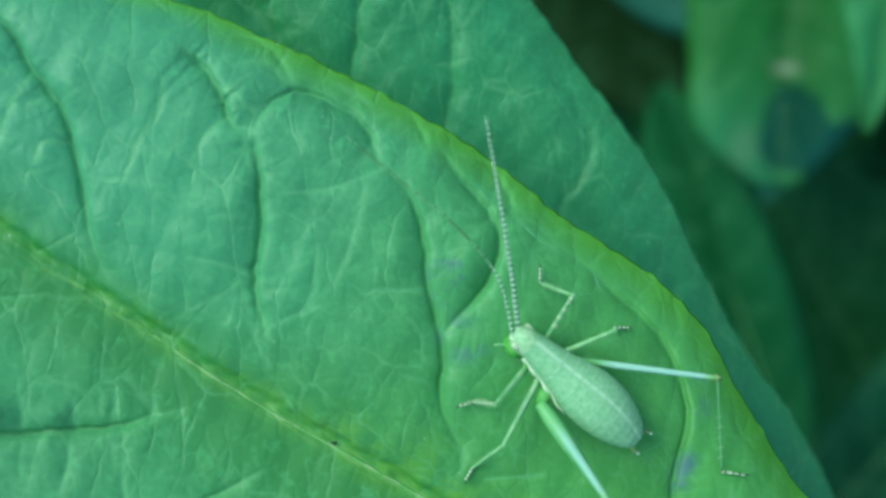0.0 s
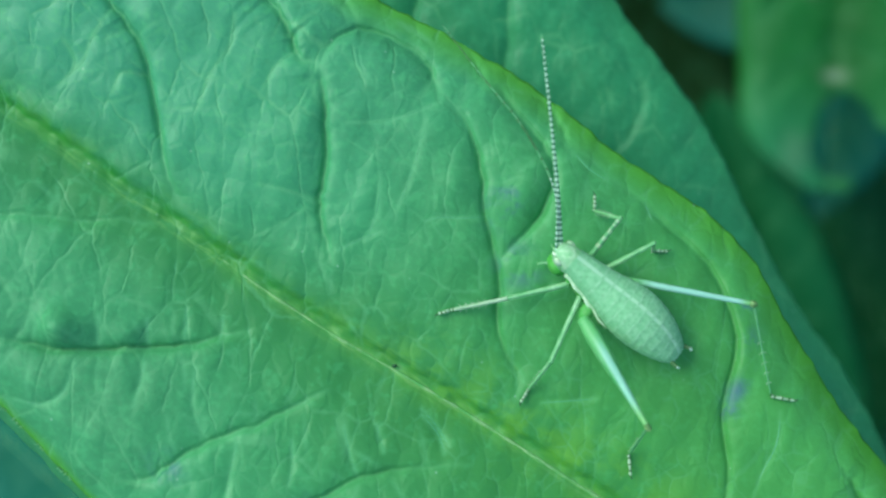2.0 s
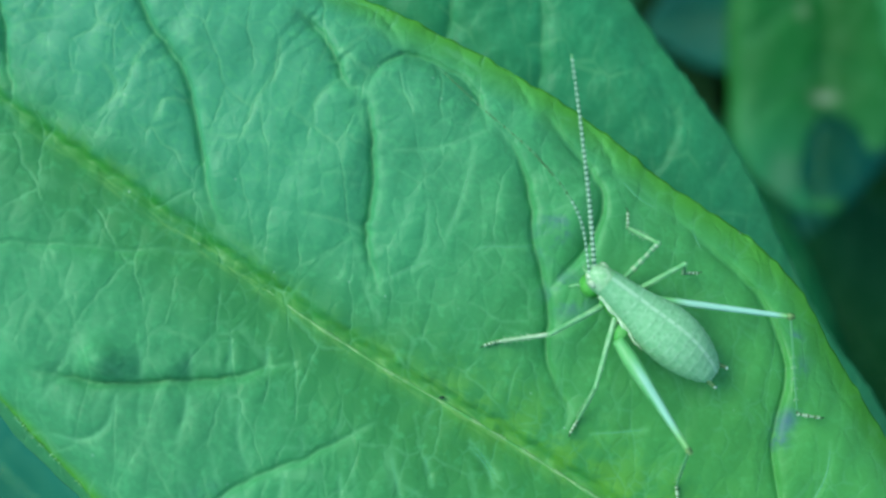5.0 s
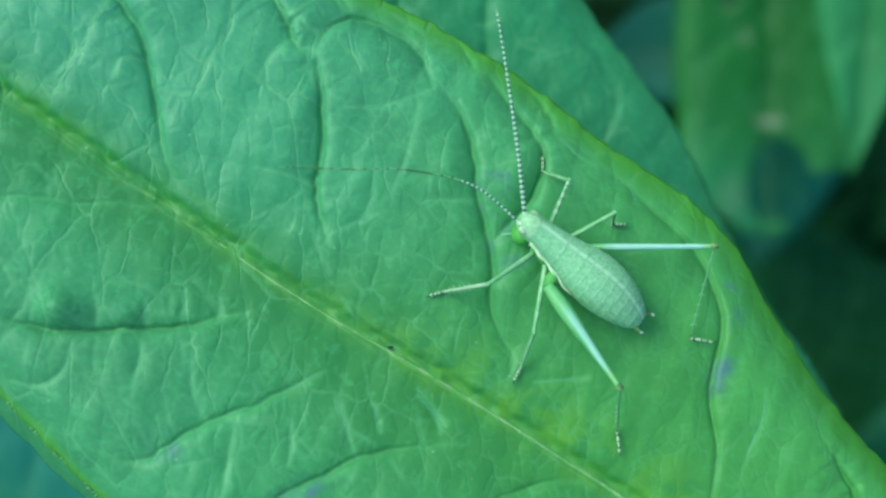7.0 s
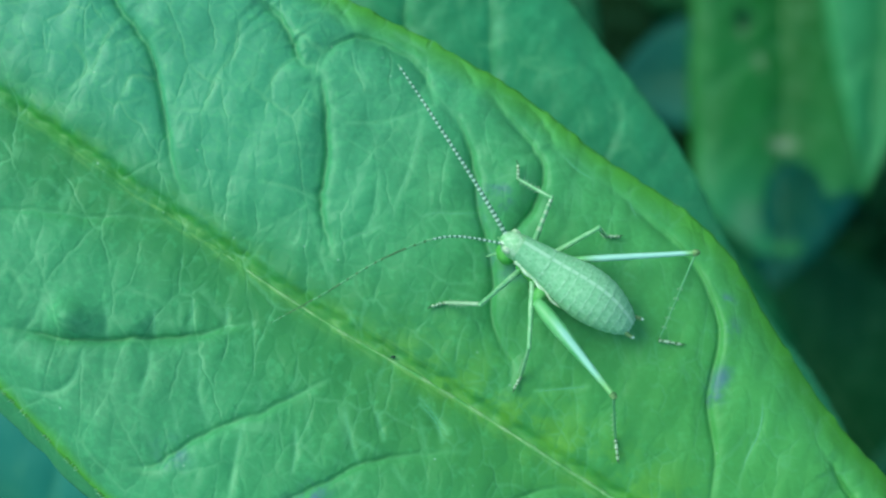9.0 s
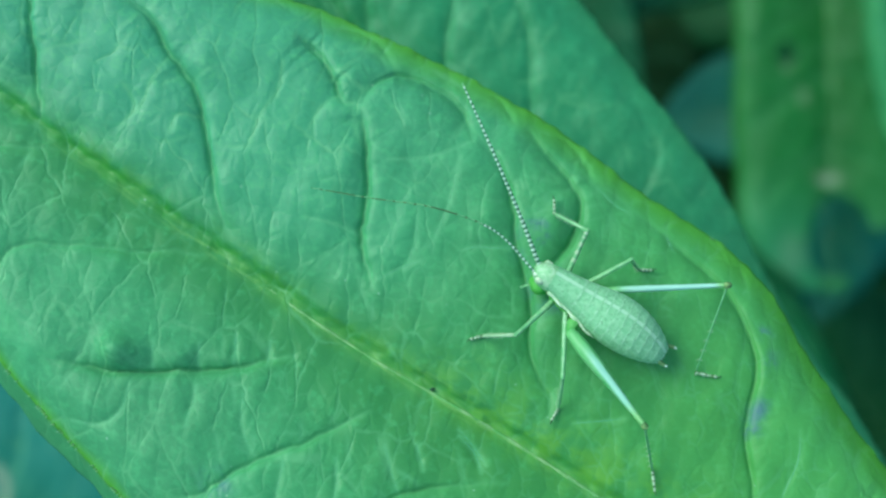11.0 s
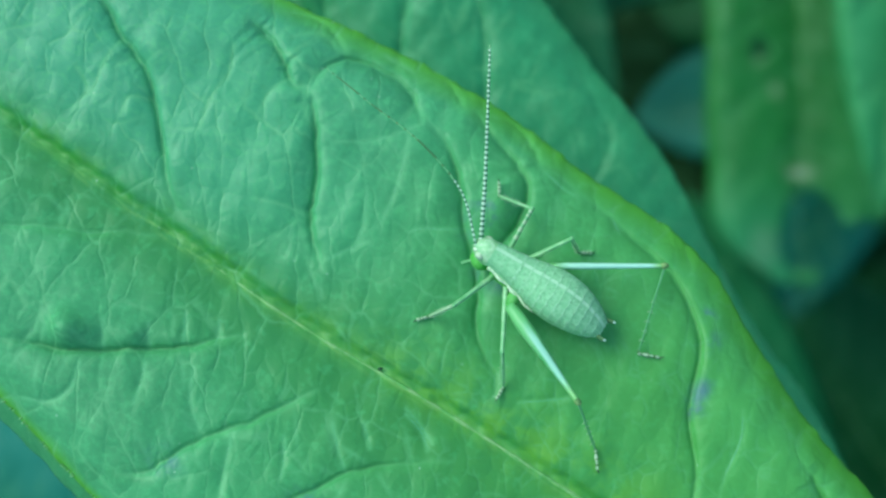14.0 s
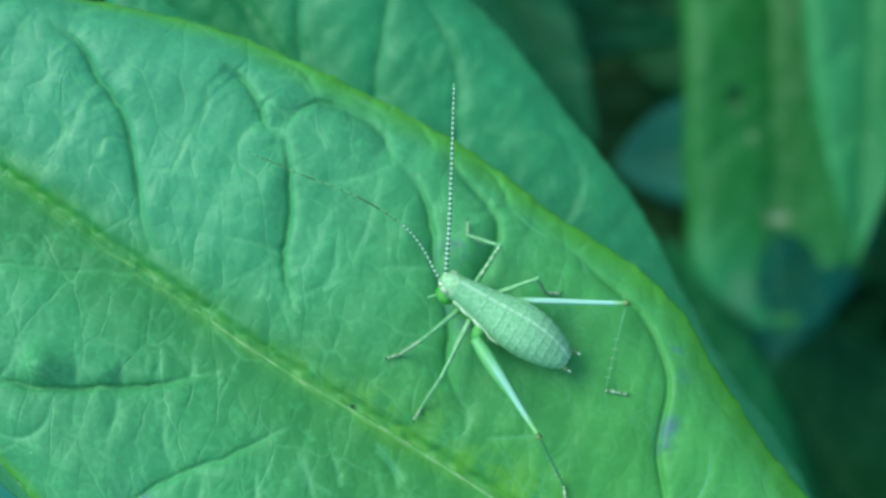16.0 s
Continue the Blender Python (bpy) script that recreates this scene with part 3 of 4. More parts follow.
FINE_A = [
    [(24.1, -7.1), (25.1, -8.6)],
    [(26.4, -5.8), (27.3, -7.2)],
    [(27.9, -4.2), (28.9, -5.8)],
    [(21.0, -9.4), (21.0, -11.1)],
    [(29.8, -3.4), (30.5, -4.7)],
    [(14.5, 7.7), (14.6, 5.7), (14.9, 4.2), (14.6, 2.9)],
    [(18.3, 5.6), (17.1, 4.9), (17.3, 3.7)],
    [(30.8, 5.0), (29.2, 4.8), (27.2, 4.1)],
    [(24.6, 11.8), (24.1, 10.1), (24.3, 8.7)],
    [(21.3, 9.4), (21.4, 7.3), (21.8, 6.0)],
    [(33.1, 13.9), (32.2, 12.6), (31.5, 11.6), (29.4, 9.9)],
    [(33.0, 12.6), (33.7, 10.8), (34.4, 8.3), (34.6, 6.8)],
    [(39.1, 9.9), (37.9, 9.0), (36.8, 8.3), (36.4, 7.8)],
]
FINE_B = [
    [(30.3, -6.5), (31.1, -8.0), (32.0, -8.9), (33.1, -9.5)],
    [(27.8, -7.9), (28.4, -9.4), (28.7, -10.2)],
    [(39.2, -4.7), (40.4, -5.8), (41.6, -6.7)],
    [(40.7, -3.6), (42.0, -4.7)],
    [(42.6, -1.8), (44.2, -2.3), (45.0, -2.9)],
    [(24.6, -10.0), (25.0, -11.6), (24.6, -12.7), (22.8, -13.8)],
    [(41.2, 15.9), (42.9, 15.6), (43.8, 15.7)],
    [(46.3, 15.9), (47.4, 15.2)],
    [(32.6, 8.6), (33.8, 6.3), (34.1, 4.8)],
    [(13.2, 4.7), (14.5, 4.0), (14.6, 2.2)],
    [(20.5, 11.4), (21.5, 9.3)],
    [(33.1, 3.4), (33.8, 4.7), (34.6, 5.8)],
    [(60.0, 10.2), (60.8, 8.8), (61.3, 5.9)],
]
FINE_C = [
    [(37.2, -6.9), (37.8, -7.7), (38.6, -9.1)],
    [(34.7, -8.7), (35.4, -10.4), (36.5, -12.6)],
    [(42.4, -1.5), (44.0, -2.0), (45.0, -2.4)],
    [(48.0, 2.7), (49.5, 3.9), (50.6, 4.8)],
]
near = Leaf(-13, 86,
            (-13, -8, 0, 7, 13, 18, 24, 30, 37, 44, 50, 54, 57, 61, 65, 70, 78, 86),
            (0.1, 3.5, 7.2, 10.5, 13.2, 15.1, 16.4, 17.3, 17.8, 17.4, 17.5, 16.75, 15.25, 13.4, 11.8, 10.5, 7.2, 0.6),
            (0.1, 2.6, 5.6, 9.0, 12.0, 13.8, 15.3, 16.6, 17.4, 17.8, 17.8, 17.4, 17.0, 16.0, 14.4, 11.5, 6.5, 0.6),
            SIDE_TIP + SIDE_ARCHES + SIDE_MIDDLE + SIDE_BASE + SIDE_RIM, near_place, fine=FINE_A + FINE_B + FINE_C, skirt=((-13, -6, 0, 8, 18, 26, 32, 38, 60, 86), (0.1, 1.2, 2.2, 2.4, 2.3, 1.8, 1.2, 0.5, 0.2, 0.0)), weak={7: 0.85, 9: 0.4, 10: 0.4, 12: 0.65, 13: 0.7, 14: 0.6, 16: 0.6, 17: 0.6, 18: 0.6}, rungs=120, wobble=0.05, seam=0.3, puff=0.66, fold=1.6, droop=2.2, seed=3,
            sway=((-13, 0, 6, 13, 20, 26, 35, 42, 54, 70, 86), (0.3, 0.0, -0.45, -0.75, -0.8, -0.9, -0.95, -0.5, -0.2, -0.1, 0)),
            bumps=((22.8, -8.7, 1.3, 1.0, 1.3), (26.0, -7.3, 1.0, 0.9, 0.5), (28.2, -5.9, 1.0, 0.9, 0.25), (16.6, 8.6, 1.6, 1.2, 0.4), (27.2, 8.2, 1.3, 1.6, 0.35), (36.6, 10.6, 1.4, 1.6, 0.35), (40.0, 12.6, 1.2, 1.6, 0.3)))
STEM_A = (0.046, -0.046)
build_leaf(near, "broad quilted mid-green leaf with pale midrib and bluish stains", MAT_LEAF, 0.125,
           stains=((56.1, 12.6, 0.55, 0.6), (57.2, 9.7, 0.5, 1.1), (57.5, 8.5, 0.5, 0.7), (55.0, 14.0, 0.5, 0.4), (39.6, 11.2, 0.9, 1.3), (42.3, 8.6, 1.3, 1.0), (32.2, -12.0, 0.9, 0.7), (40.5, -9.7, 0.8, 0.9), (39.9, -11.3, 0.8, 0.9)),
           petiole=(STEM_A[0], STEM_A[1], 0.272), hairs=True)
# a dark speck on the midrib
vv, ff = tube([(-0.00013, 0, 0.00006), (0, 0, 0.00014), (0.00014, 0.00004, 0.00006)], [0.00006, 0.00011, 0.00005], 8)
speck = new("frass_speck", mesh_of("frass_speck", vv, ff, MAT_DARK))
speck.location = near.at(39.65, -0.4, 0.15)[0]
tagged(speck, "tiny dark speck lying on the leaf's midrib", "speck")


# ---------------------------------------------------------------- the leaves behind
def even_ribs(s0, s1, knots, up, down, n, lean=9.0):
    out = []
    for k in range(n):
        b = s0 + (s1 - s0) * (0.22 + 0.72 * k / (n - 1))
        for sign, wid in ((1, up), (-1, down)):
            w = 0.86 * float(curve(knots, wid, b - lean))
            b2 = b + (1.4 if sign < 0 else 0)
            out.append([(b2, 0.3 * sign), (b2 - lean * 0.35, 0.4 * w * sign), (b2 - lean * 0.75, 0.75 * w * sign), (b2 - lean * 1.15, w * sign)])
    return out


def plain_leaf(label, mat, o, ax, length, wide, slope, step, petiole, seed, n=7, holes=(), stains=(), scars=(), droop=2.0, wave=0.8, base=0.55, yellow=0.4, fold=1.4, puff=0.5, blunt=0.0):
    k = np.array([0, 0.06, 0.2, 0.4, 0.6, 0.8, 0.93, 1.0])
    prof = np.array([0.005, 0.22, 0.62, 0.95, 1.0, 0.75, 0.3, 0.03])
    prof = prof + blunt * np.array([0.25, 0.55, 0.36, 0.05, 0, 0, 0, 0])
    knots, w = tuple(k * length), tuple(prof * wide)
    lf = Leaf(0, length, knots, w, w, even_ribs(0, length, knots, w, w, n, wide * base), frame_place(o, ax, slope), puff=puff, fold=fold, droop=droop, bend=-2.0, seed=seed, wave=wave)
    return build_leaf(lf, label, mat, step, holes, stains, scars, petiole=petiole, yellow=yellow)


second_knots = (0, 8, 18, 28, 38, 46, 54, 60, 68, 78, 88)
second_up = (0.1, 6.5, 12.5, 15.5, 16.3, 16.8, 16.0, 15.6, 15.8, 13.0, 0.6)
SECOND_RIBS = [
    [(26.0, 0.3), (22.5, 1.6), (20.8, 2.6), (18.8, 4.2), (16.7, 6.0), (14.0, 8.0)],
    [(33.0, 0.4), (30.0, 3.0), (27.8, 4.9), (26.6, 6.1), (24.9, 7.6), (23.0, 9.3), (21.7, 10.4), (19.5, 11.4)],
    [(41.0, 1.0), (36.8, 5.6), (34.5, 8.0), (32.9, 9.0), (30.8, 10.4), (28.4, 11.4), (25.6, 11.7), (23.0, 11.6)],
    [(51.0, 1.6), (47.0, 6.4), (44.0, 11.0), (43.4, 12.7), (42.3, 14.0), (40.0, 14.6), (36.0, 14.5)],
    [(62.0, 1.6), (58.0, 6.5), (56.0, 10.0), (55.0, 12.0), (53.5, 13.6), (51.0, 14.5)],
    [(74.0, 1.6), (69.0, 7.0), (66.5, 11.0), (64.0, 13.5)],
]
second = Leaf(0, 88, second_knots, second_up, second_up, SECOND_RIBS + even_ribs(0, 88, second_knots, second_up, second_up, 9, 10.0)[1::2],
              frame_place((-22.5, 38.0, -13.0), (0.55, -0.835), (-0.10, 0.02)), puff=0.5, fold=1.5, droop=1.6, seed=8, wave=0.3, wobble=0.06, weak={3: 0.55, 4: 0.6})
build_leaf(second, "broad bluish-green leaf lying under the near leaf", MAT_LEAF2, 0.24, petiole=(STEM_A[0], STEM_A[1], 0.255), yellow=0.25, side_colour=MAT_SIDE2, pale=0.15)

STEM_B = (0.048, 0.105)
# the last, faint scar is a painted gloss patch on the left lobe
plain_leaf("yellowish-green drooping leaf with holes and pale scars", MAT_LEAF3, (43.5, 2, -104), (0.0, 1.0), 86, 12.5, (0.0, 0.06), 0.6,
           (STEM_B[0], STEM_B[1], 0.215), 5, holes=((6.5, -2.0, 5.5, 4.4), (0, -9.5, 7.5, 7.5), (31.5, 5.2, 1.6, 1.2)), blunt=1.0, scars=((15, 0.0, 0.8, 1.8, 0.6), (26, 3.4, 1.1, 0.7, 0.4), (30.0, 5.6, 0.8, 0.8, 0.3), (5, 4.9, 2.9, 1.9, 0.16)))
plain_leaf("pale green narrow leaf hanging tip down", MAT_LEAF4, (49.5, 9.5, -84), (0.08, 1.0), 84, 9.5, (0.0, 0.05), 0.6, (STEM_B[0], STEM_B[1], 0.235), 6)
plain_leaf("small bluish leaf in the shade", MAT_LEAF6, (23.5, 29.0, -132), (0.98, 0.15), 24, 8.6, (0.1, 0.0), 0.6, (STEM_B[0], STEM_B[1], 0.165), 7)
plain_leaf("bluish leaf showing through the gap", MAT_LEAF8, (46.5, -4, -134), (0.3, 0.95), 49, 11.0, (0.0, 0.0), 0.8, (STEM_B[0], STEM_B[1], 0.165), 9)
# leaves whose dark colours paint the shade in the gaps
plain_leaf("green leaf hanging behind the broad leaf, shade in its colour", MAT_LEAF9, (19, 27, -100), (-0.5, 0.86), 60, 9.0, (0.0, 0.0), 0.8, (STEM_B[0], STEM_B[1], 0.2), 21)
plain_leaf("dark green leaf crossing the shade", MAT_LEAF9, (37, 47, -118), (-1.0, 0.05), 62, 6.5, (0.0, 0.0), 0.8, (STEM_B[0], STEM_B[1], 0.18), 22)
plain_leaf("green leaf beside the broad leaf, shade in its colour", MAT_LEAF11, (29, 15, -112), (0.35, -0.94), 60, 8.0, (0.0, 0.0), 0.8, (STEM_A[0], STEM_A[1], 0.19), 23, blunt=0.4, puff=0.2)
plain_leaf("brownish leaf with deep shade in its colour", MAT_LEAF10, (36, 8, -142), (-0.55, 0.83), 66, 15.0, (0.0, 0.0), 0.9, (STEM_B[0], STEM_B[1], 0.15), 24)
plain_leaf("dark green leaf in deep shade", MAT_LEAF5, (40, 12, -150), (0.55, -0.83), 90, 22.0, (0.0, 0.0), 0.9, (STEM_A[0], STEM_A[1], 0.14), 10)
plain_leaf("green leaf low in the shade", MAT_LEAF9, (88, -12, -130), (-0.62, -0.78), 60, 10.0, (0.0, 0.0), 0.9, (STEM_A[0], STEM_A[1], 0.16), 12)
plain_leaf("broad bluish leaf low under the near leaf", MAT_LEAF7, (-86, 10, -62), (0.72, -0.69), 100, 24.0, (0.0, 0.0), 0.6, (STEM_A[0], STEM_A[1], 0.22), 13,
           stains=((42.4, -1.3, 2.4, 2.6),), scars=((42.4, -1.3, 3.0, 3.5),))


def stem(x, y, top, label):
    pts = [(x + 0.002 * math.sin(z * 14), y + 0.002 * math.cos(z * 11), z) for z in np.linspace(-0.01, top, 24)]
    vv, ff = tube(pts, [0.0028 - 0.001 * k / 23 for k in range(24)], 10)
    return tagged(new("plant_stem", mesh_of("plant_stem", vv, ff, MAT_STEM)), label, "stem")


stem(*STEM_A, 0.285, "upright green plant stem bearing the leaves")
stem(*STEM_B, 0.25, "upright green plant stem behind the leaves")


def undergrowth():
    """Low leaves that fill the gaps, down to the soil; deep shade is in their colour."""
    rnd = random.Random(4)
    verts, faces = [], []
    for _ in range(1100):
        x, y, z = rnd.uniform(-0.3, 0.3), rnd.uniform(-0.3, 0.3), rnd.uniform(0.01, 0.12)
        if (x - 0.02) ** 2 + y ** 2 > 0.15:
            continue
        a, tilt, ln = rnd.uniform(0, 6.28), rnd.uniform(-0.5, 0.5), rnd.uniform(0.04, 0.08)
        m = Matrix.Translation((x, y, z)) @ Euler((tilt, rnd.uniform(-0.5, 0.5), a)).to_matrix().to_4x4()
        base = len(verts)
        for k in range(9):
            u = k / 8
            w = 0.3 * ln * math.sin(math.pi * min(1, u * 0.97 + 0.015)) ** 0.8
            for e in (-1, -0.5, 0, 0.5, 1):
                verts.append(m @ Vector((ln * u, w * e, 0.12 * ln * abs(e) - 0.25 * ln * u * u)))
        for k in range(8):
            for e in range(4):
                q = base + 5 * k + e
                faces.append((q, q + 5, q + 6, q + 1))
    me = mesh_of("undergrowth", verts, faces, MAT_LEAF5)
    ob = tagged(new("undergrowth", me), "leafy undergrowth with deep shade in its colour", "undergrowth", kind="stuff")
    sol = ob.modifiers.new("thickness", "SOLIDIFY")
    sol.thickness = 0.0003


undergrowth()

# ---------------------------------------------------------------- the bush-cricket nymph
cricket = tagged(new("bush_cricket"), "pale green bush-cricket nymph with banded antennae standing on the leaf", "insect")


def loft(xs, ws, hs, zs, sides=20, cap=True):
    """A body section along x (mm): half widths, half heights and axis heights."""
    verts, faces = [], []
    for x, w, h, z in zip(xs, ws, hs, zs):
        for k in range(sides):
            a = 2 * math.pi * k / sides
            keel = 0.06 * h * max(0, math.sin(a)) ** 12
            across, rise = (math.copysign(abs(q) ** 0.86, q) for q in (math.cos(a), math.sin(a)))
            verts.append(((x) * MM, w * across * MM, (z + h * rise + keel) * MM))
    n = len(xs)
    for i in range(n - 1):
        for k in range(sides):
            q = (k + 1) % sides
            faces.append((i * sides + k, (i + 1) * sides + k, (i + 1) * sides + q, i * sides + q))
    if cap:
        faces.append(tuple(range(sides)))
        faces.append(tuple(reversed(range((n - 1) * sides, n * sides))))
    return verts, faces


BX = (-4.45, -4.2, -3.6, -2.8, -1.8, -0.8, 0.2, 1.0, 1.7, 2.5, 3.2)
BW = (0.55, 0.78, 1.12, 1.42, 1.62, 1.65, 1.45, 1.22, 1.05, 0.92, 0.80)
BH = (0.30, 0.55, 0.9, 1.2, 1.4, 1.42, 1.3, 1.15, 1.05, 0.95, 0.85)
BZ = (1.75, 1.8, 1.9, 2.05, 2.15, 2.2, 2.25, 2.3, 2.35, 2.4, 2.45)


def body_section(name, x0, x1, label="", mat=MAT_BODY, lip=0.018, n=9, sides=48):
    """One ring of the back, from x0 (rear) to x1, its rear edge proud, scalloped and paler."""
    xs = np.linspace(x0, x1, n)
    k = np.linspace(1, 0, n)
    swell = 1 + lip * k ** 2 - 0.02
    vv, ff = loft(xs, curve(BX, BW, xs) * swell, curve(BX, BH, xs) * swell, curve(BX, BZ, xs), sides, cap=x0 < -4.2)
    for q in range(sides):
        vv[q] = (vv[q][0] - 0.05 * MM * (q % 4 in (0, 1)), vv[q][1], vv[q][2])
        vv[sides + q] = (vv[sides + q][0] - 0.03 * MM * (q % 4 in (0, 1)), vv[sides + q][1], vv[sides + q][2])
    slots = [1] * sides + [0] * (len(ff) - sides)
    return part(name, mesh_of(name, vv, ff, [mat, MAT_SCALE], slots=slots), cricket, label)


for k in range(9):
    edges = (0.45, -0.1, -0.65, -1.2, -1.75, -2.3, -2.85, -3.35, -3.85, -4.35)
    body_section("abdomen_segment", edges[k + 1] - 0.04, edges[k] + 0.05, "pale green ring of the abdomen" if k == 0 else "")
body_section("wing_pad", 0.35, 1.05, "pale green thorax plate", lip=0.025)
body_section("thorax_plate", 0.95, 1.75, "pale green thorax plate", lip=0.025)
body_section("pronotum", 1.6, 3.42, "pale green saddle behind the head", lip=0.03, n=13)
for side in (1, -1):
    xs = np.linspace(3.2, -0.4, 24)
    w, h, z = curve(BX, BW, xs), curve(BX, BH, xs), curve(BX, BZ, xs)
    pts = [(x * MM, side * (1.0 * a + 0.04 * math.sin(6 * x)) * MM, (c - 0.40 * b) * MM) for x, a, b, c in zip(xs, w, h, z)]
    vv, ff = tube(pts, [(0.12 + 0.02 * math.sin(6 * x + 1)) * min(1, 0.25 + 0.5 * (x + 0.4)) * MM for x in xs], 8)
    part("saddle_edge", mesh_of("saddle_edge", vv, ff, MAT_CREAM), cricket, "cream lower edge of the saddle")
# green flanks under the saddle
vv, ff = loft((0.2, 0.8, 1.6, 2.4, 3.1), (0.8, 1.0, 0.95, 0.8, 0.5), (0.7, 0.85, 0.85, 0.75, 0.5), (1.55, 1.5, 1.55, 1.65, 1.8))
vv = [(x, y + 0.12 * MM, z) for x, y, z in vv]
part("breast", mesh_of("breast", vv, ff, MAT_UNDER), cricket, "bright green underside of the thorax")
vv, ff = loft((2.9, 3.25, 3.7, 4.1, 4.45, 4.6), (0.66, 0.78, 0.76, 0.66, 0.44, 0.15), (0.7, 0.86, 0.9, 0.76, 0.45, 0.15), (2.4, 2.36, 2.3, 2.3, 2.38, 2.4))
part("head", mesh_of("head", vv, ff, MAT_HEAD), cricket, "cream and pale green head")
vv, ff = loft((3.2, 3.6, 4.0, 4.4), (0.45, 0.66, 0.58, 0.22), (0.45, 0.65, 0.55, 0.2), (1.35, 1.25, 1.25, 1.3))
vv = [(x, y + 0.16 * MM, z - 0.05 * MM) for x, y, z in vv]
part("face", mesh_of("face", vv, ff, MAT_UNDER), cricket, "bright green face")
for side in (1, -1):
    gb = bmesh.new()
    bmesh.ops.create_uvsphere(gb, u_segments=14, v_segments=10, radius=0.25 * MM)
    for vert in gb.verts:
        vert.co = Vector((vert.co.x * 1.15 + 3.98 * MM, vert.co.y * 0.8 + side * 0.66 * MM, vert.co.z + 2.5 * MM))
    me = bpy.data.meshes.new("eye")
    gb.to_mesh(me)
    me.materials.append(MAT_EYE)
    me.polygons.foreach_set("use_smooth", [True] * len(me.polygons))
    part("eye", me, cricket, "cream compound eye")
    vv, ff = tube([(-4.15 * MM, side * 0.52 * MM, 1.9 * MM), (-4.45 * MM, side * 0.66 * MM, 1.9 * MM), (-4.72 * MM, side * 0.72 * MM, 2.0 * MM), (-4.86 * MM, side * 0.68 * MM, 2.05 * MM)],
                  [0.15 * MM, 0.13 * MM, 0.10 * MM, 0.05 * MM], 8)
    part("tail_feeler", mesh_of("tail_feeler", vv, ff, [MAT_PALE, MAT_BAND], slots=[1] * 16 + [0] * (len(ff) - 16)), cricket, "short dark and white tail feeler")
    vv, ff = tube([(3.9 * MM, side * 0.3 * MM, 1.2 * MM), (4.3 * MM, side * 0.5 * MM, 0.9 * MM), (4.6 * MM, side * 0.75 * MM, 0.6 * MM)], [0.1 * MM, 0.09 * MM, 0.06 * MM], 6)
    part("mouth_feeler", mesh_of("mouth_feeler", vv, ff, MAT_LEG), cricket)


DASHES = ((0.42, 0.52), (0.70, 0.74), (0.82, 0.94))     # dark lengths of the thin antenna


def antenna(points, r0, r1, count, pale_until):
    """A ringed antenna; pale and dark rings, all dark beyond a share of its length."""
    p = np.array(points, float)
    u = np.r_[0, np.cumsum(np.linalg.norm(np.diff(p, axis=0), axis=1))]
    q = np.linspace(0, u[-1], count * 4 + 1)
    line = np.c_[curve(u, p[:, 0], q), curve(u, p[:, 1], q), curve(u, p[:, 2], q)]
    k = np.arange(count * 4 + 1)
    rad = (r0 + (r1 - r0) * k / k[-1]) * (1 + 0.16 * np.cos(2 * math.pi * k / 4))
    vv, ff = tube(line * MM, rad * MM, 6)
    slots = []
    for i in range(count * 4):
        ring = 0 if ((i + 2) // 4) % 2 == 0 else 1
        if i / (count * 4) > pale_until:
            ring = 3 if any(a < i / (count * 4) < b for a, b in DASHES) or ((i + 2) // 4) % 4 == 0 else 2
        slots += [ring] * 6
    return mesh_of("antenna", vv, ff, [MAT_PALE, MAT_RING, MAT_SHIN, MAT_BAND], slots=slots + [0, 0])


for side in (0.42, -0.06):
    vv, ff = tube([(4.05 * MM, side * MM, 2.5 * MM), (4.3 * MM, side * 1.0 * MM, 2.55 * MM), (4.5 * MM, side * 1.1 * MM, 2.6 * MM)], [0.13 * MM, 0.16 * MM, 0.1 * MM], 8)
    part("antenna_root", mesh_of("antenna_root", vv, ff, MAT_CREAM), cricket, "cream antenna root")
for ob in cricket.children:
    for vert in ob.data.vertices:
        vert.co.x *= 1.06
right_antenna = part("antenna", antenna([(0, 0, 0), (3.2, 0.15, 0.9), (7, 0.45, 1.9), (10.2, 0.7, 2.5), (11.8, 0.8, 2.6)], 0.14, 0.055, 78, 0.98), cricket, "long pale antenna ringed with dark bands")
left_antenna = part("antenna", antenna([(0, 0, 0), (3.2, -1.4, 0.8), (7.0, -1.4, 1.2), (11.0, -0.6, 1.0), (14.5, 0.0, 0.6)], 0.075, 0.03, 96, 0.3), cricket, "long antenna, pale at its root and dark beyond")


def limb(name, length, radii, mat, label="", marks=(), sides=10, mark_mat=None):
    """A leg piece along +x from its joint; radii in mm along it; marks: (from, to) shares in dark horn."""
    n = 28
    u = np.linspace(0, 1, n)
    r = curve(np.linspace(0, 1, len(radii)), radii, u)
    pts = [(length * x * MM, 0, 0) for x in u]
    vv, ff = tube(pts, r * MM, sides)
    slots = []
    for i in range(n - 1):
        m = (i + 0.5) / (n - 1)
        slots += [1 if any(a <= m <= b for a, b in marks) else 0] * sides
    return part(name, mesh_of(name, vv, ff, [mat, mark_mat or MAT_BAND], slots=slots + [0, 0]), cricket, label)


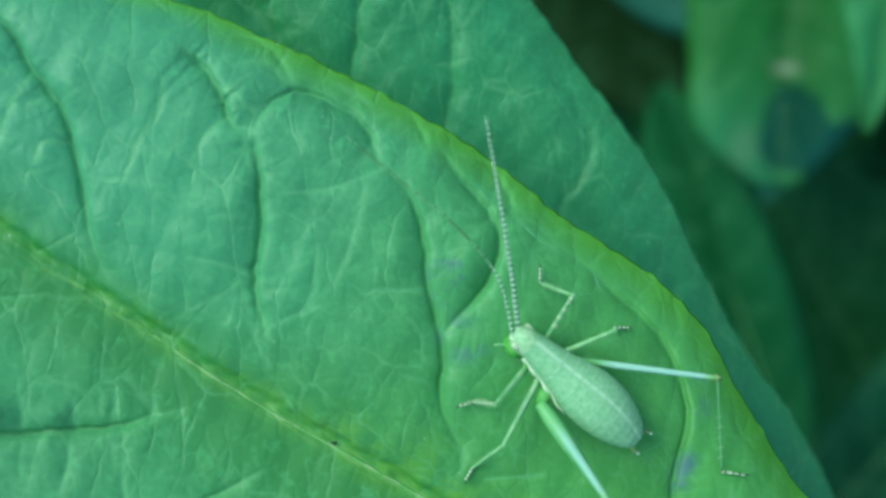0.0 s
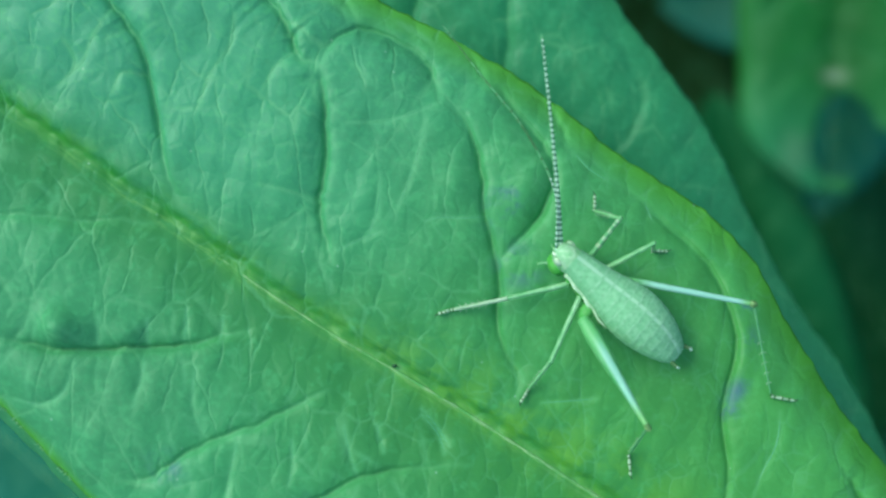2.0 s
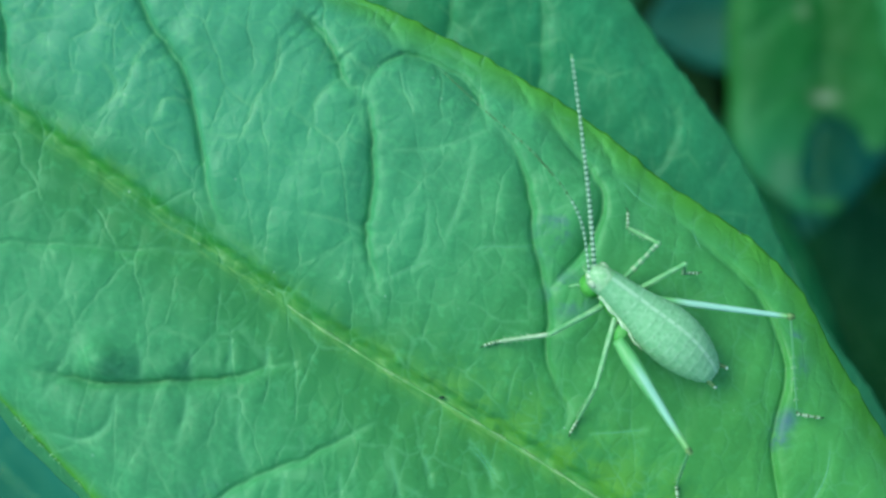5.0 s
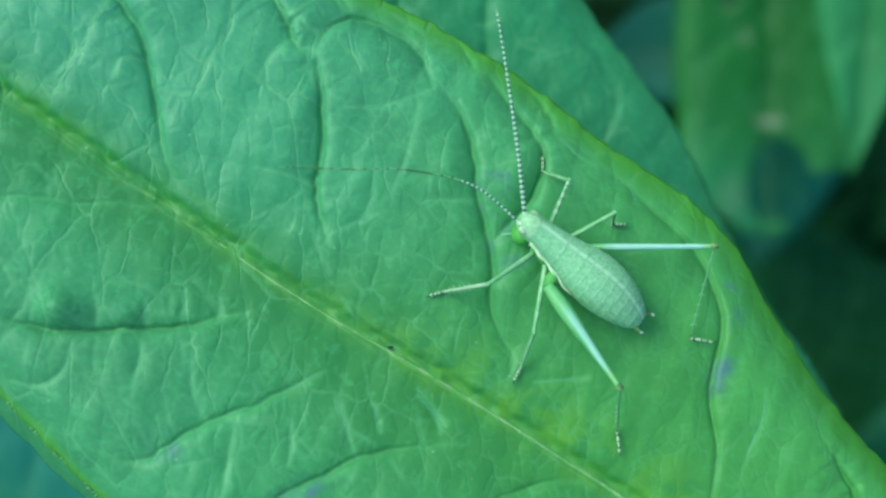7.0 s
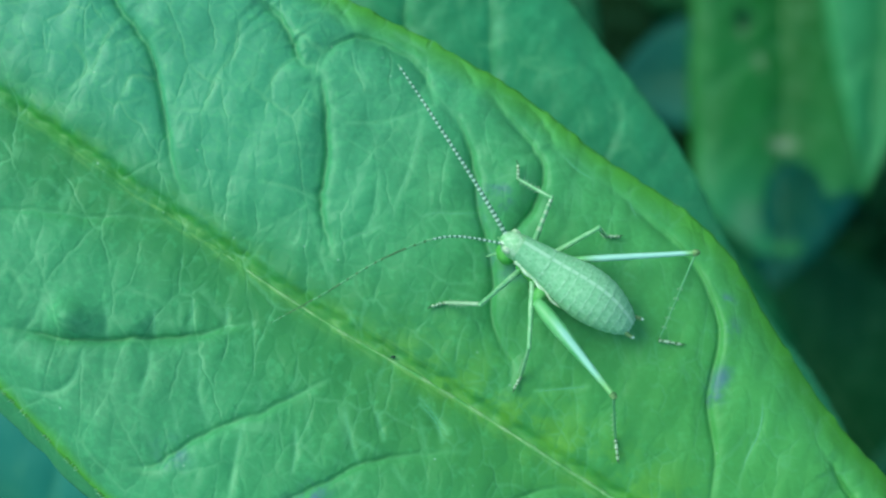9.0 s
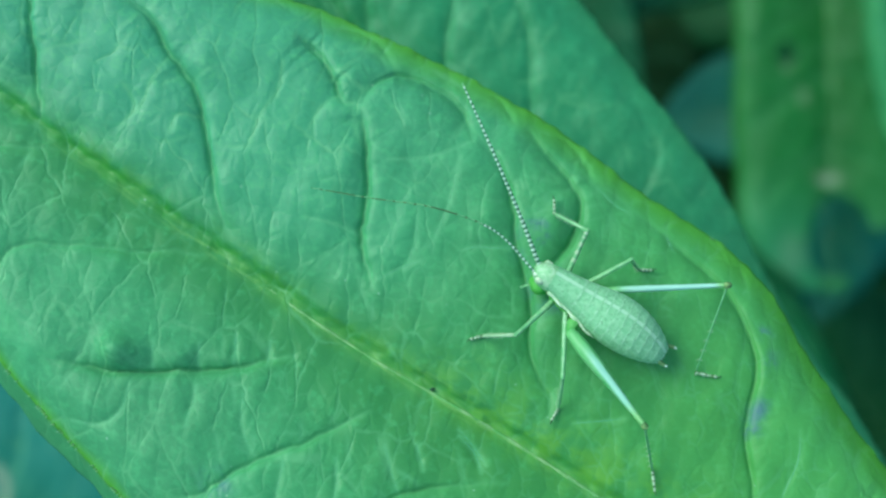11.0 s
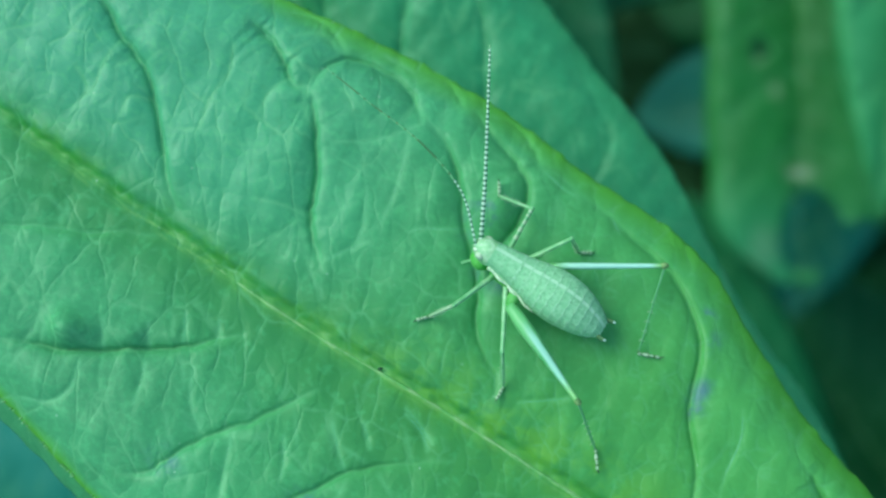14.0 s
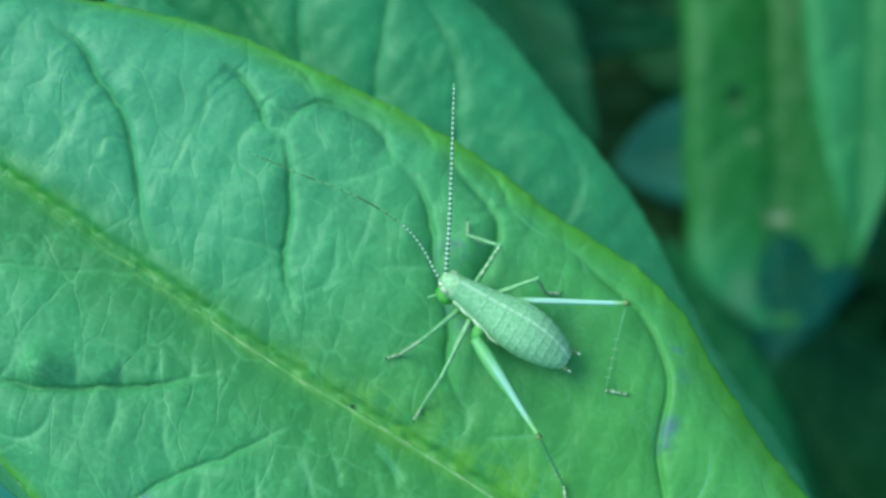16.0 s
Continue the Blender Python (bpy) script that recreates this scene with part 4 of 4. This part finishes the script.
def spined(name, length, radii, label="", mat=MAT_LEG):
    """A shin with two rows of short pale spines on its lower half."""
    ob = limb(name, length, radii, mat, label, ((0.0, 0.03), (0.97, 1.0)))
    for side in (1, -1):
        for k in range(5):
            x = length * (0.4 + 0.11 * k)
            r = radii[-1]
            vv, ff = tube([(x * MM, side * 0.8 * r * MM, 0), ((x + 0.1) * MM, side * (r + 0.1) * MM, -0.03 * MM), ((x + 0.17) * MM, side * (r + 0.16) * MM, -0.05 * MM)], [0.03 * MM, 0.02 * MM, 0.006 * MM], 5)
            part("spine", mesh_of("spine", vv, ff, MAT_FOOT), ob)
    return ob


TARSUS = ((0.12, 0.2), (0.4, 0.48), (0.68, 0.76), (0.93, 1.0))
LEGS = {
    # coxa, thigh length, shin length, foot length, foot heading, thigh radii, shin radii
    "front_left": ((2.8, 0.8, 1.4), 3.5, 3.5, 0.9, (-0.9, -0.25), (0.18, 0.17, 0.14, 0.13), (0.13, 0.12, 0.10)),
    "front_right": ((2.8, -0.55, 1.5), 3.6, 2.6, 0.95, (0.0, 1.0), (0.18, 0.17, 0.14, 0.13), (0.12, 0.11, 0.09)),
    "middle_left": ((1.9, 0.75, 1.5), 4.3, 3.3, 0.9, (-0.5, -0.85), (0.18, 0.18, 0.15, 0.13), (0.12, 0.11, 0.09)),
    "middle_right": ((1.9, -0.75, 1.5), 3.9, 3.1, 0.9, (0.9, 0.0), (0.18, 0.17, 0.14, 0.12), (0.12, 0.11, 0.09)),
    "hind_left": ((1.0, 1.95, 1.5), 7.3, 5.6, 1.3, (0.1, -1.0), (0.34, 0.46, 0.45, 0.37, 0.26, 0.19, 0.16), (0.09, 0.075, 0.07)),
    "hind_right": ((0.9, -1.25, 1.7), 8.0, 6.3, 1.5, (0.98, -0.18), (0.19, 0.21, 0.21, 0.19, 0.17, 0.15, 0.14), (0.07, 0.055, 0.05)),
}
SPOTS = ((0.0, 0.42), (0.5, 0.56), (0.64, 0.7), (0.78, 0.84), (0.9, 0.94))
limbs = {}
for leg, (coxa, lf, lt, lz, _, rf, rt) in LEGS.items():
    hind = leg.startswith("hind")
    words = leg.replace("_left", "").replace("_right", "")
    thigh = limb("thigh", lf, rf, (MAT_THIGH if leg == "hind_left" else MAT_FAR_THIGH) if hind else (MAT_FOOT if leg == "front_right" else MAT_LEG), "whitish-green swollen hind thigh" if hind else ("slim pale-spotted green %s thigh" if leg == "front_right" else "slim green %s thigh") % words,
                 SPOTS if leg == "front_right" else (), 10, MAT_SHIN)
    shin = spined("shin", lt, rt, "slim green %s shin" % words, MAT_SHIN if hind else (MAT_FOOT if leg == "front_left" else MAT_LEG))
    foot = limb("foot", lz, (0.11, 0.08, 0.11, 0.07, 0.10, 0.05), MAT_FOOT, "jointed pale foot with dark bands", TARSUS, 8)
    gb = bmesh.new()
    bmesh.ops.create_uvsphere(gb, u_segments=10, v_segments=8, radius=(0.21 if hind else 0.15) * MM)
    for vert in gb.verts:
        vert.co.x = vert.co.x * 1.3 + lf * MM
    me = bpy.data.meshes.new("knee")
    gb.to_mesh(me)
    me.materials.append(MAT_KNEE if hind else MAT_LEG)
    me.polygons.foreach_set("use_smooth", [True] * len(me.polygons))
    part("knee", me, thigh, "brownish knee joint" if hind else "")
    vv, ff = tube([(lz * MM, 0, 0), ((lz + 0.12) * MM, 0.06 * MM, 0.03 * MM), ((lz + 0.2) * MM, 0.09 * MM, -0.04 * MM)], [0.04 * MM, 0.03 * MM, 0.012 * MM], 6)
    part("claw", mesh_of("claw", vv, ff, MAT_DARK), foot, "dark foot claw")
    limbs[leg] = (thigh, shin, foot)
    hip = Vector(coxa)
    inner = Vector((coxa[0] + 0.1, 0.35 * coxa[1], 1.5))
    big = 0.38 if hind else 0.28
    vv, ff = tube([inner.lerp(hip, u) * MM for u in (0, 0.3, 0.6, 0.85, 1.0, 1.08)], [big * q * MM for q in (0.7, 1.05, 1.1, 0.95, 0.7, 0.25)], 10)
    part("hip", mesh_of("hip", vv, ff, MAT_HIP), cricket, "bright green hip joint")


# ---------------------------------------------------------------- how it moves
def track(rows, t):
    a = np.array(rows, float)
    return np.array([np.interp(t, a[:, 0], a[:, k]) for k in range(1, a.shape[1])])


HEAD_TIP = [(0, 6.9, 0.4), (0.5, 6.9, 0.5), (1.5, 6.5, 0.6), (3.5, 5.8, 0.9), (6, 4.8, 1.3), (7, 4.5, 1.3), (9, 3.6, 0.8), (13.5, 3.1, 1.1), (14.5, 3.1, 1.4), (16, 2.8, 1.5)]
TAIL_TIP = [(0, 13.9, -5.5), (0.5, 13.9, -5.4), (1.5, 13.3, -5.1), (3.5, 12.7, -4.6), (6, 11.9, -4.2), (7, 11.6, -4.4), (9, 11.1, -4.1), (13.5, 10.5, -3.5), (14.5, 10.5, -3.4), (16, 10.3, -3.1)]
FEET = {}
FEET["front_left"] = [(0, 4.8, -3.3, 0.4), (0.2, 4.4, -3.0, 1.2), (0.5, 2.7, -2.4, 1.0), (1.0, 1.2, -2.4, 0.8), (1.5, 0.3, -2.3, 0.2), (2.0, 0.1, -2.5, 0.1), (16, 0.0, -2.6, 0.1)]
FEET["front_right"] = [(0, 8.5, 3.3, 0.2), (3.7, 8.6, 3.4, 0.2), (4.6, 8.0, 3.8, 1.0), (5.6, 6.8, 4.4, 0.2), (6.2, 6.8, 4.4, 0.2), (6.7, 6.1, 4.7, 0.2), (7.2, 6.1, 4.7, 0.2), (8.0, 4.6, 5.0, 0.3), (16, 4.3, 5.0, 0.2)]
FEET["middle_left"] = [(0, 4.8, -7.2, 0.1), (14.7, 4.6, -7.0, 0.1), (15.0, 3.0, -6.6, 0.9), (15.3, 1.3, -6.1, 0.1), (16, 1.3, -6.0, 0.1)]
FEET["middle_right"] = [(0, 12.8, 0.7, 0.1), (3.5, 11.5, 1.2, 0.1), (4.6, 11.0, 1.4, 0.8), (6, 10.4, 1.5, 0.1), (9, 10.0, 1.5, 0.1), (13.5, 9.4, 1.5, 0.1), (16, 9.3, 1.3, 0.1)]
FEET["hind_left"] = [(0, 10.9, -11.0, 0.1), (3.5, 10.6, -11.0, 0.1), (16, 10.3, -10.9, 0.1)]
FEET["hind_right"] = [(0, 19.1, -7.6, 0.1), (3.7, 19.1, -7.5, 0.1), (4.6, 18.0, -7.0, 1.0), (5.6, 16.8, -6.3, 0.2), (6.2, 16.7, -6.2, 0.2), (6.9, 15.1, -5.4, 0.2), (8.5, 13.2, -4.9, 0.2), (16, 13.0, -4.9, 0.1)]
KNEES = {}
KNEES["front_left"] = [(0, 7.0, -2.0, 4.5), (0.2, 6.2, -2.0, 3.5), (0.5, 4.6, -2.3, 2.0), (1.5, 3.7, -1.8, 2.2), (7, 2.9, -1.7, 2.2), (9, 2.2, -2.2, 2.2), (12.5, 2.2, -2.0, 2.6), (14.5, 2.1, -1.5, 3.6), (16, 2.1, -1.4, 3.8)]
KNEES["front_right"] = [(0, 10.0, 3.0, 2.5), (3.5, 9.3, 3.2, 2.5), (6, 8.1, 4.0, 2.5), (7, 7.7, 4.0, 2.5), (9, 6.6, 4.0, 2.5), (16, 6.2, 4.0, 2.5)]
KNEES["middle_left"] = [(0, 6.6, -5.3, 2.8), (3.5, 5.7, -5.1, 2.8), (14.5, 4.5, -4.8, 2.8), (16, 2.7, -4.2, 2.8)]
KNEES["middle_right"] = [(0, 12.5, 1.0, 3.2), (3.5, 11.0, 1.8, 3.2), (6, 10.2, 2.0, 3.2), (9, 9.7, 2.0, 3.2), (13.5, 8.7, 2.0, 3.2), (16, 8.5, 1.9, 3.2)]
KNEES["hind_left"] = [(0, 12.1, -8.1, 4.6), (1.5, 11.3, -8.4, 4.6), (3.5, 10.8, -8.2, 4.6), (7, 10.1, -8.0, 4.6), (13.5, 9.5, -8.1, 4.6), (16, 9.0, -8.1, 4.6)]
KNEES["hind_right"] = [(0, 18.0, -2.1, 3.0), (1, 17.8, -2.1, 3.0), (3.5, 16.6, -2.3, 3.0), (6, 15.9, -1.9, 3.0), (7, 15.5, -1.8, 3.0), (9, 15.0, -2.1, 2.9), (13.5, 14.3, -2.0, 2.8), (16, 14.0, -2.2, 2.7)]
RIGHT_YAW = [(0, 97.5), (1.5, 93.5), (3.5, 95.5), (6, 95.5), (7, 96.5), (8.0, 104.0), (8.6, 110.5), (9, 121), (9.5, 116), (10.2, 117), (12.5, 100), (13.5, 87.5), (14.5, 82.5), (15, 82.5), (16, 85.0)]
LEFT_YAW = [(0, 130), (1.5, 119), (3.5, 112), (6, 137), (6.6, 155), (7.4, 180), (9, 199), (9.5, 168), (10.2, 176), (12.5, 128), (13.5, 130), (14.5, 130), (16, 146)]


def over_leaf(x, y, lift, on_skin=False):
    """World point (mm over LEAF_Z turned to metres) above the near leaf's plane."""
    z = 2.71 - 0.153 * (x + 35.73) - 0.102 * (y - 16.68) + lift
    if on_skin:
        a, b = (x + 35.73) * AX[0] + (y - 16.68) * AX[1], -(x + 35.73) * AX[1] + (y - 16.68) * AX[0]
        z += float(near.height(a, b)[0])
    return Vector((x * MM, y * MM, LEAF_Z + z * MM))


ROLL = 17       # the back leans to the right, away from the light
UP = Vector((0.153, 0.102, 1)).normalized()


def aim(origin, direction, up=UP):
    """Pose whose x axis points along direction."""
    x = direction.normalized()
    y = up.cross(x)
    y = y.normalized() if y.length > 1e-5 else Vector((0, 1, 0))
    z = x.cross(y)
    m = Matrix((x, y, z)).transposed().to_4x4()
    m.translation = origin
    return m


def body_pose(t):
    a, b = track(HEAD_TIP, t), track(TAIL_TIP, t)
    mid = (a + b) / 2
    d = over_leaf(*a, 0) - over_leaf(*b, 0)
    return aim(over_leaf(*mid, 0.25), d) @ pose(0.22 * MM, 0, 2.1 * MM, ROLL) @ pose(0, 0, -2.1 * MM)


def knee_of(c, f, lf, lt, hint):
    d = f - c
    n = min(max(d.length, abs(lf - lt) * 1.02), (lf + lt) * 0.998)
    u = d.normalized()
    a = (lf * lf - lt * lt + n * n) / (2 * n)
    base = c + u * a
    side = hint - base
    side = (side - u * side.dot(u)).normalized()
    return base + side * math.sqrt(max(lf * lf - a * a, 0))


def motions():
    times = sorted({round(0.5 * k, 1) for k in range(33)} | {0.2, 6.2, 6.7, 6.9, 14.7, 15.3})
    bodies = [(t, body_pose(t)) for t in times]
    walk(cricket, bodies)
    for leg, (coxa, lf, lt, lz, heading, _, _) in LEGS.items():
        rows = ([], [], [])
        for t, m in bodies:
            inv = m.inverted()
            c = m @ (Vector(coxa) * MM)
            fx, fy, lift = track(FEET[leg], t)
            f = over_leaf(fx, fy, lift + 0.1, True)
            k = knee_of(c, f, lf * MM, lt * MM, over_leaf(*track(KNEES[leg], t)))
            end = k + (f - k).normalized() * lt * MM
            h = Vector((heading[0], heading[1], -0.153 * heading[0] - 0.102 * heading[1]))
            for out, p, d in zip(rows, (c, k, end), (k - c, end - k, h)):
                out.append((t, inv @ aim(p, d)))
        for ob, r in zip(limbs[leg], rows):
            walk(ob, r)
    for ob, yaws, side in ((right_antenna, RIGHT_YAW, -0.06), (left_antenna, LEFT_YAW, 0.42)):
        rows = []
        for t, m in bodies:
            a = radians(float(track(yaws, t)[0]))
            d = Vector((math.cos(a), math.sin(a), -0.153 * math.cos(a) - 0.102 * math.sin(a)))
            rows.append((t, m.inverted() @ aim(m @ Vector((4.55 * MM, side * MM, 2.55 * MM)), d)))
        walk(ob, rows)


motions()
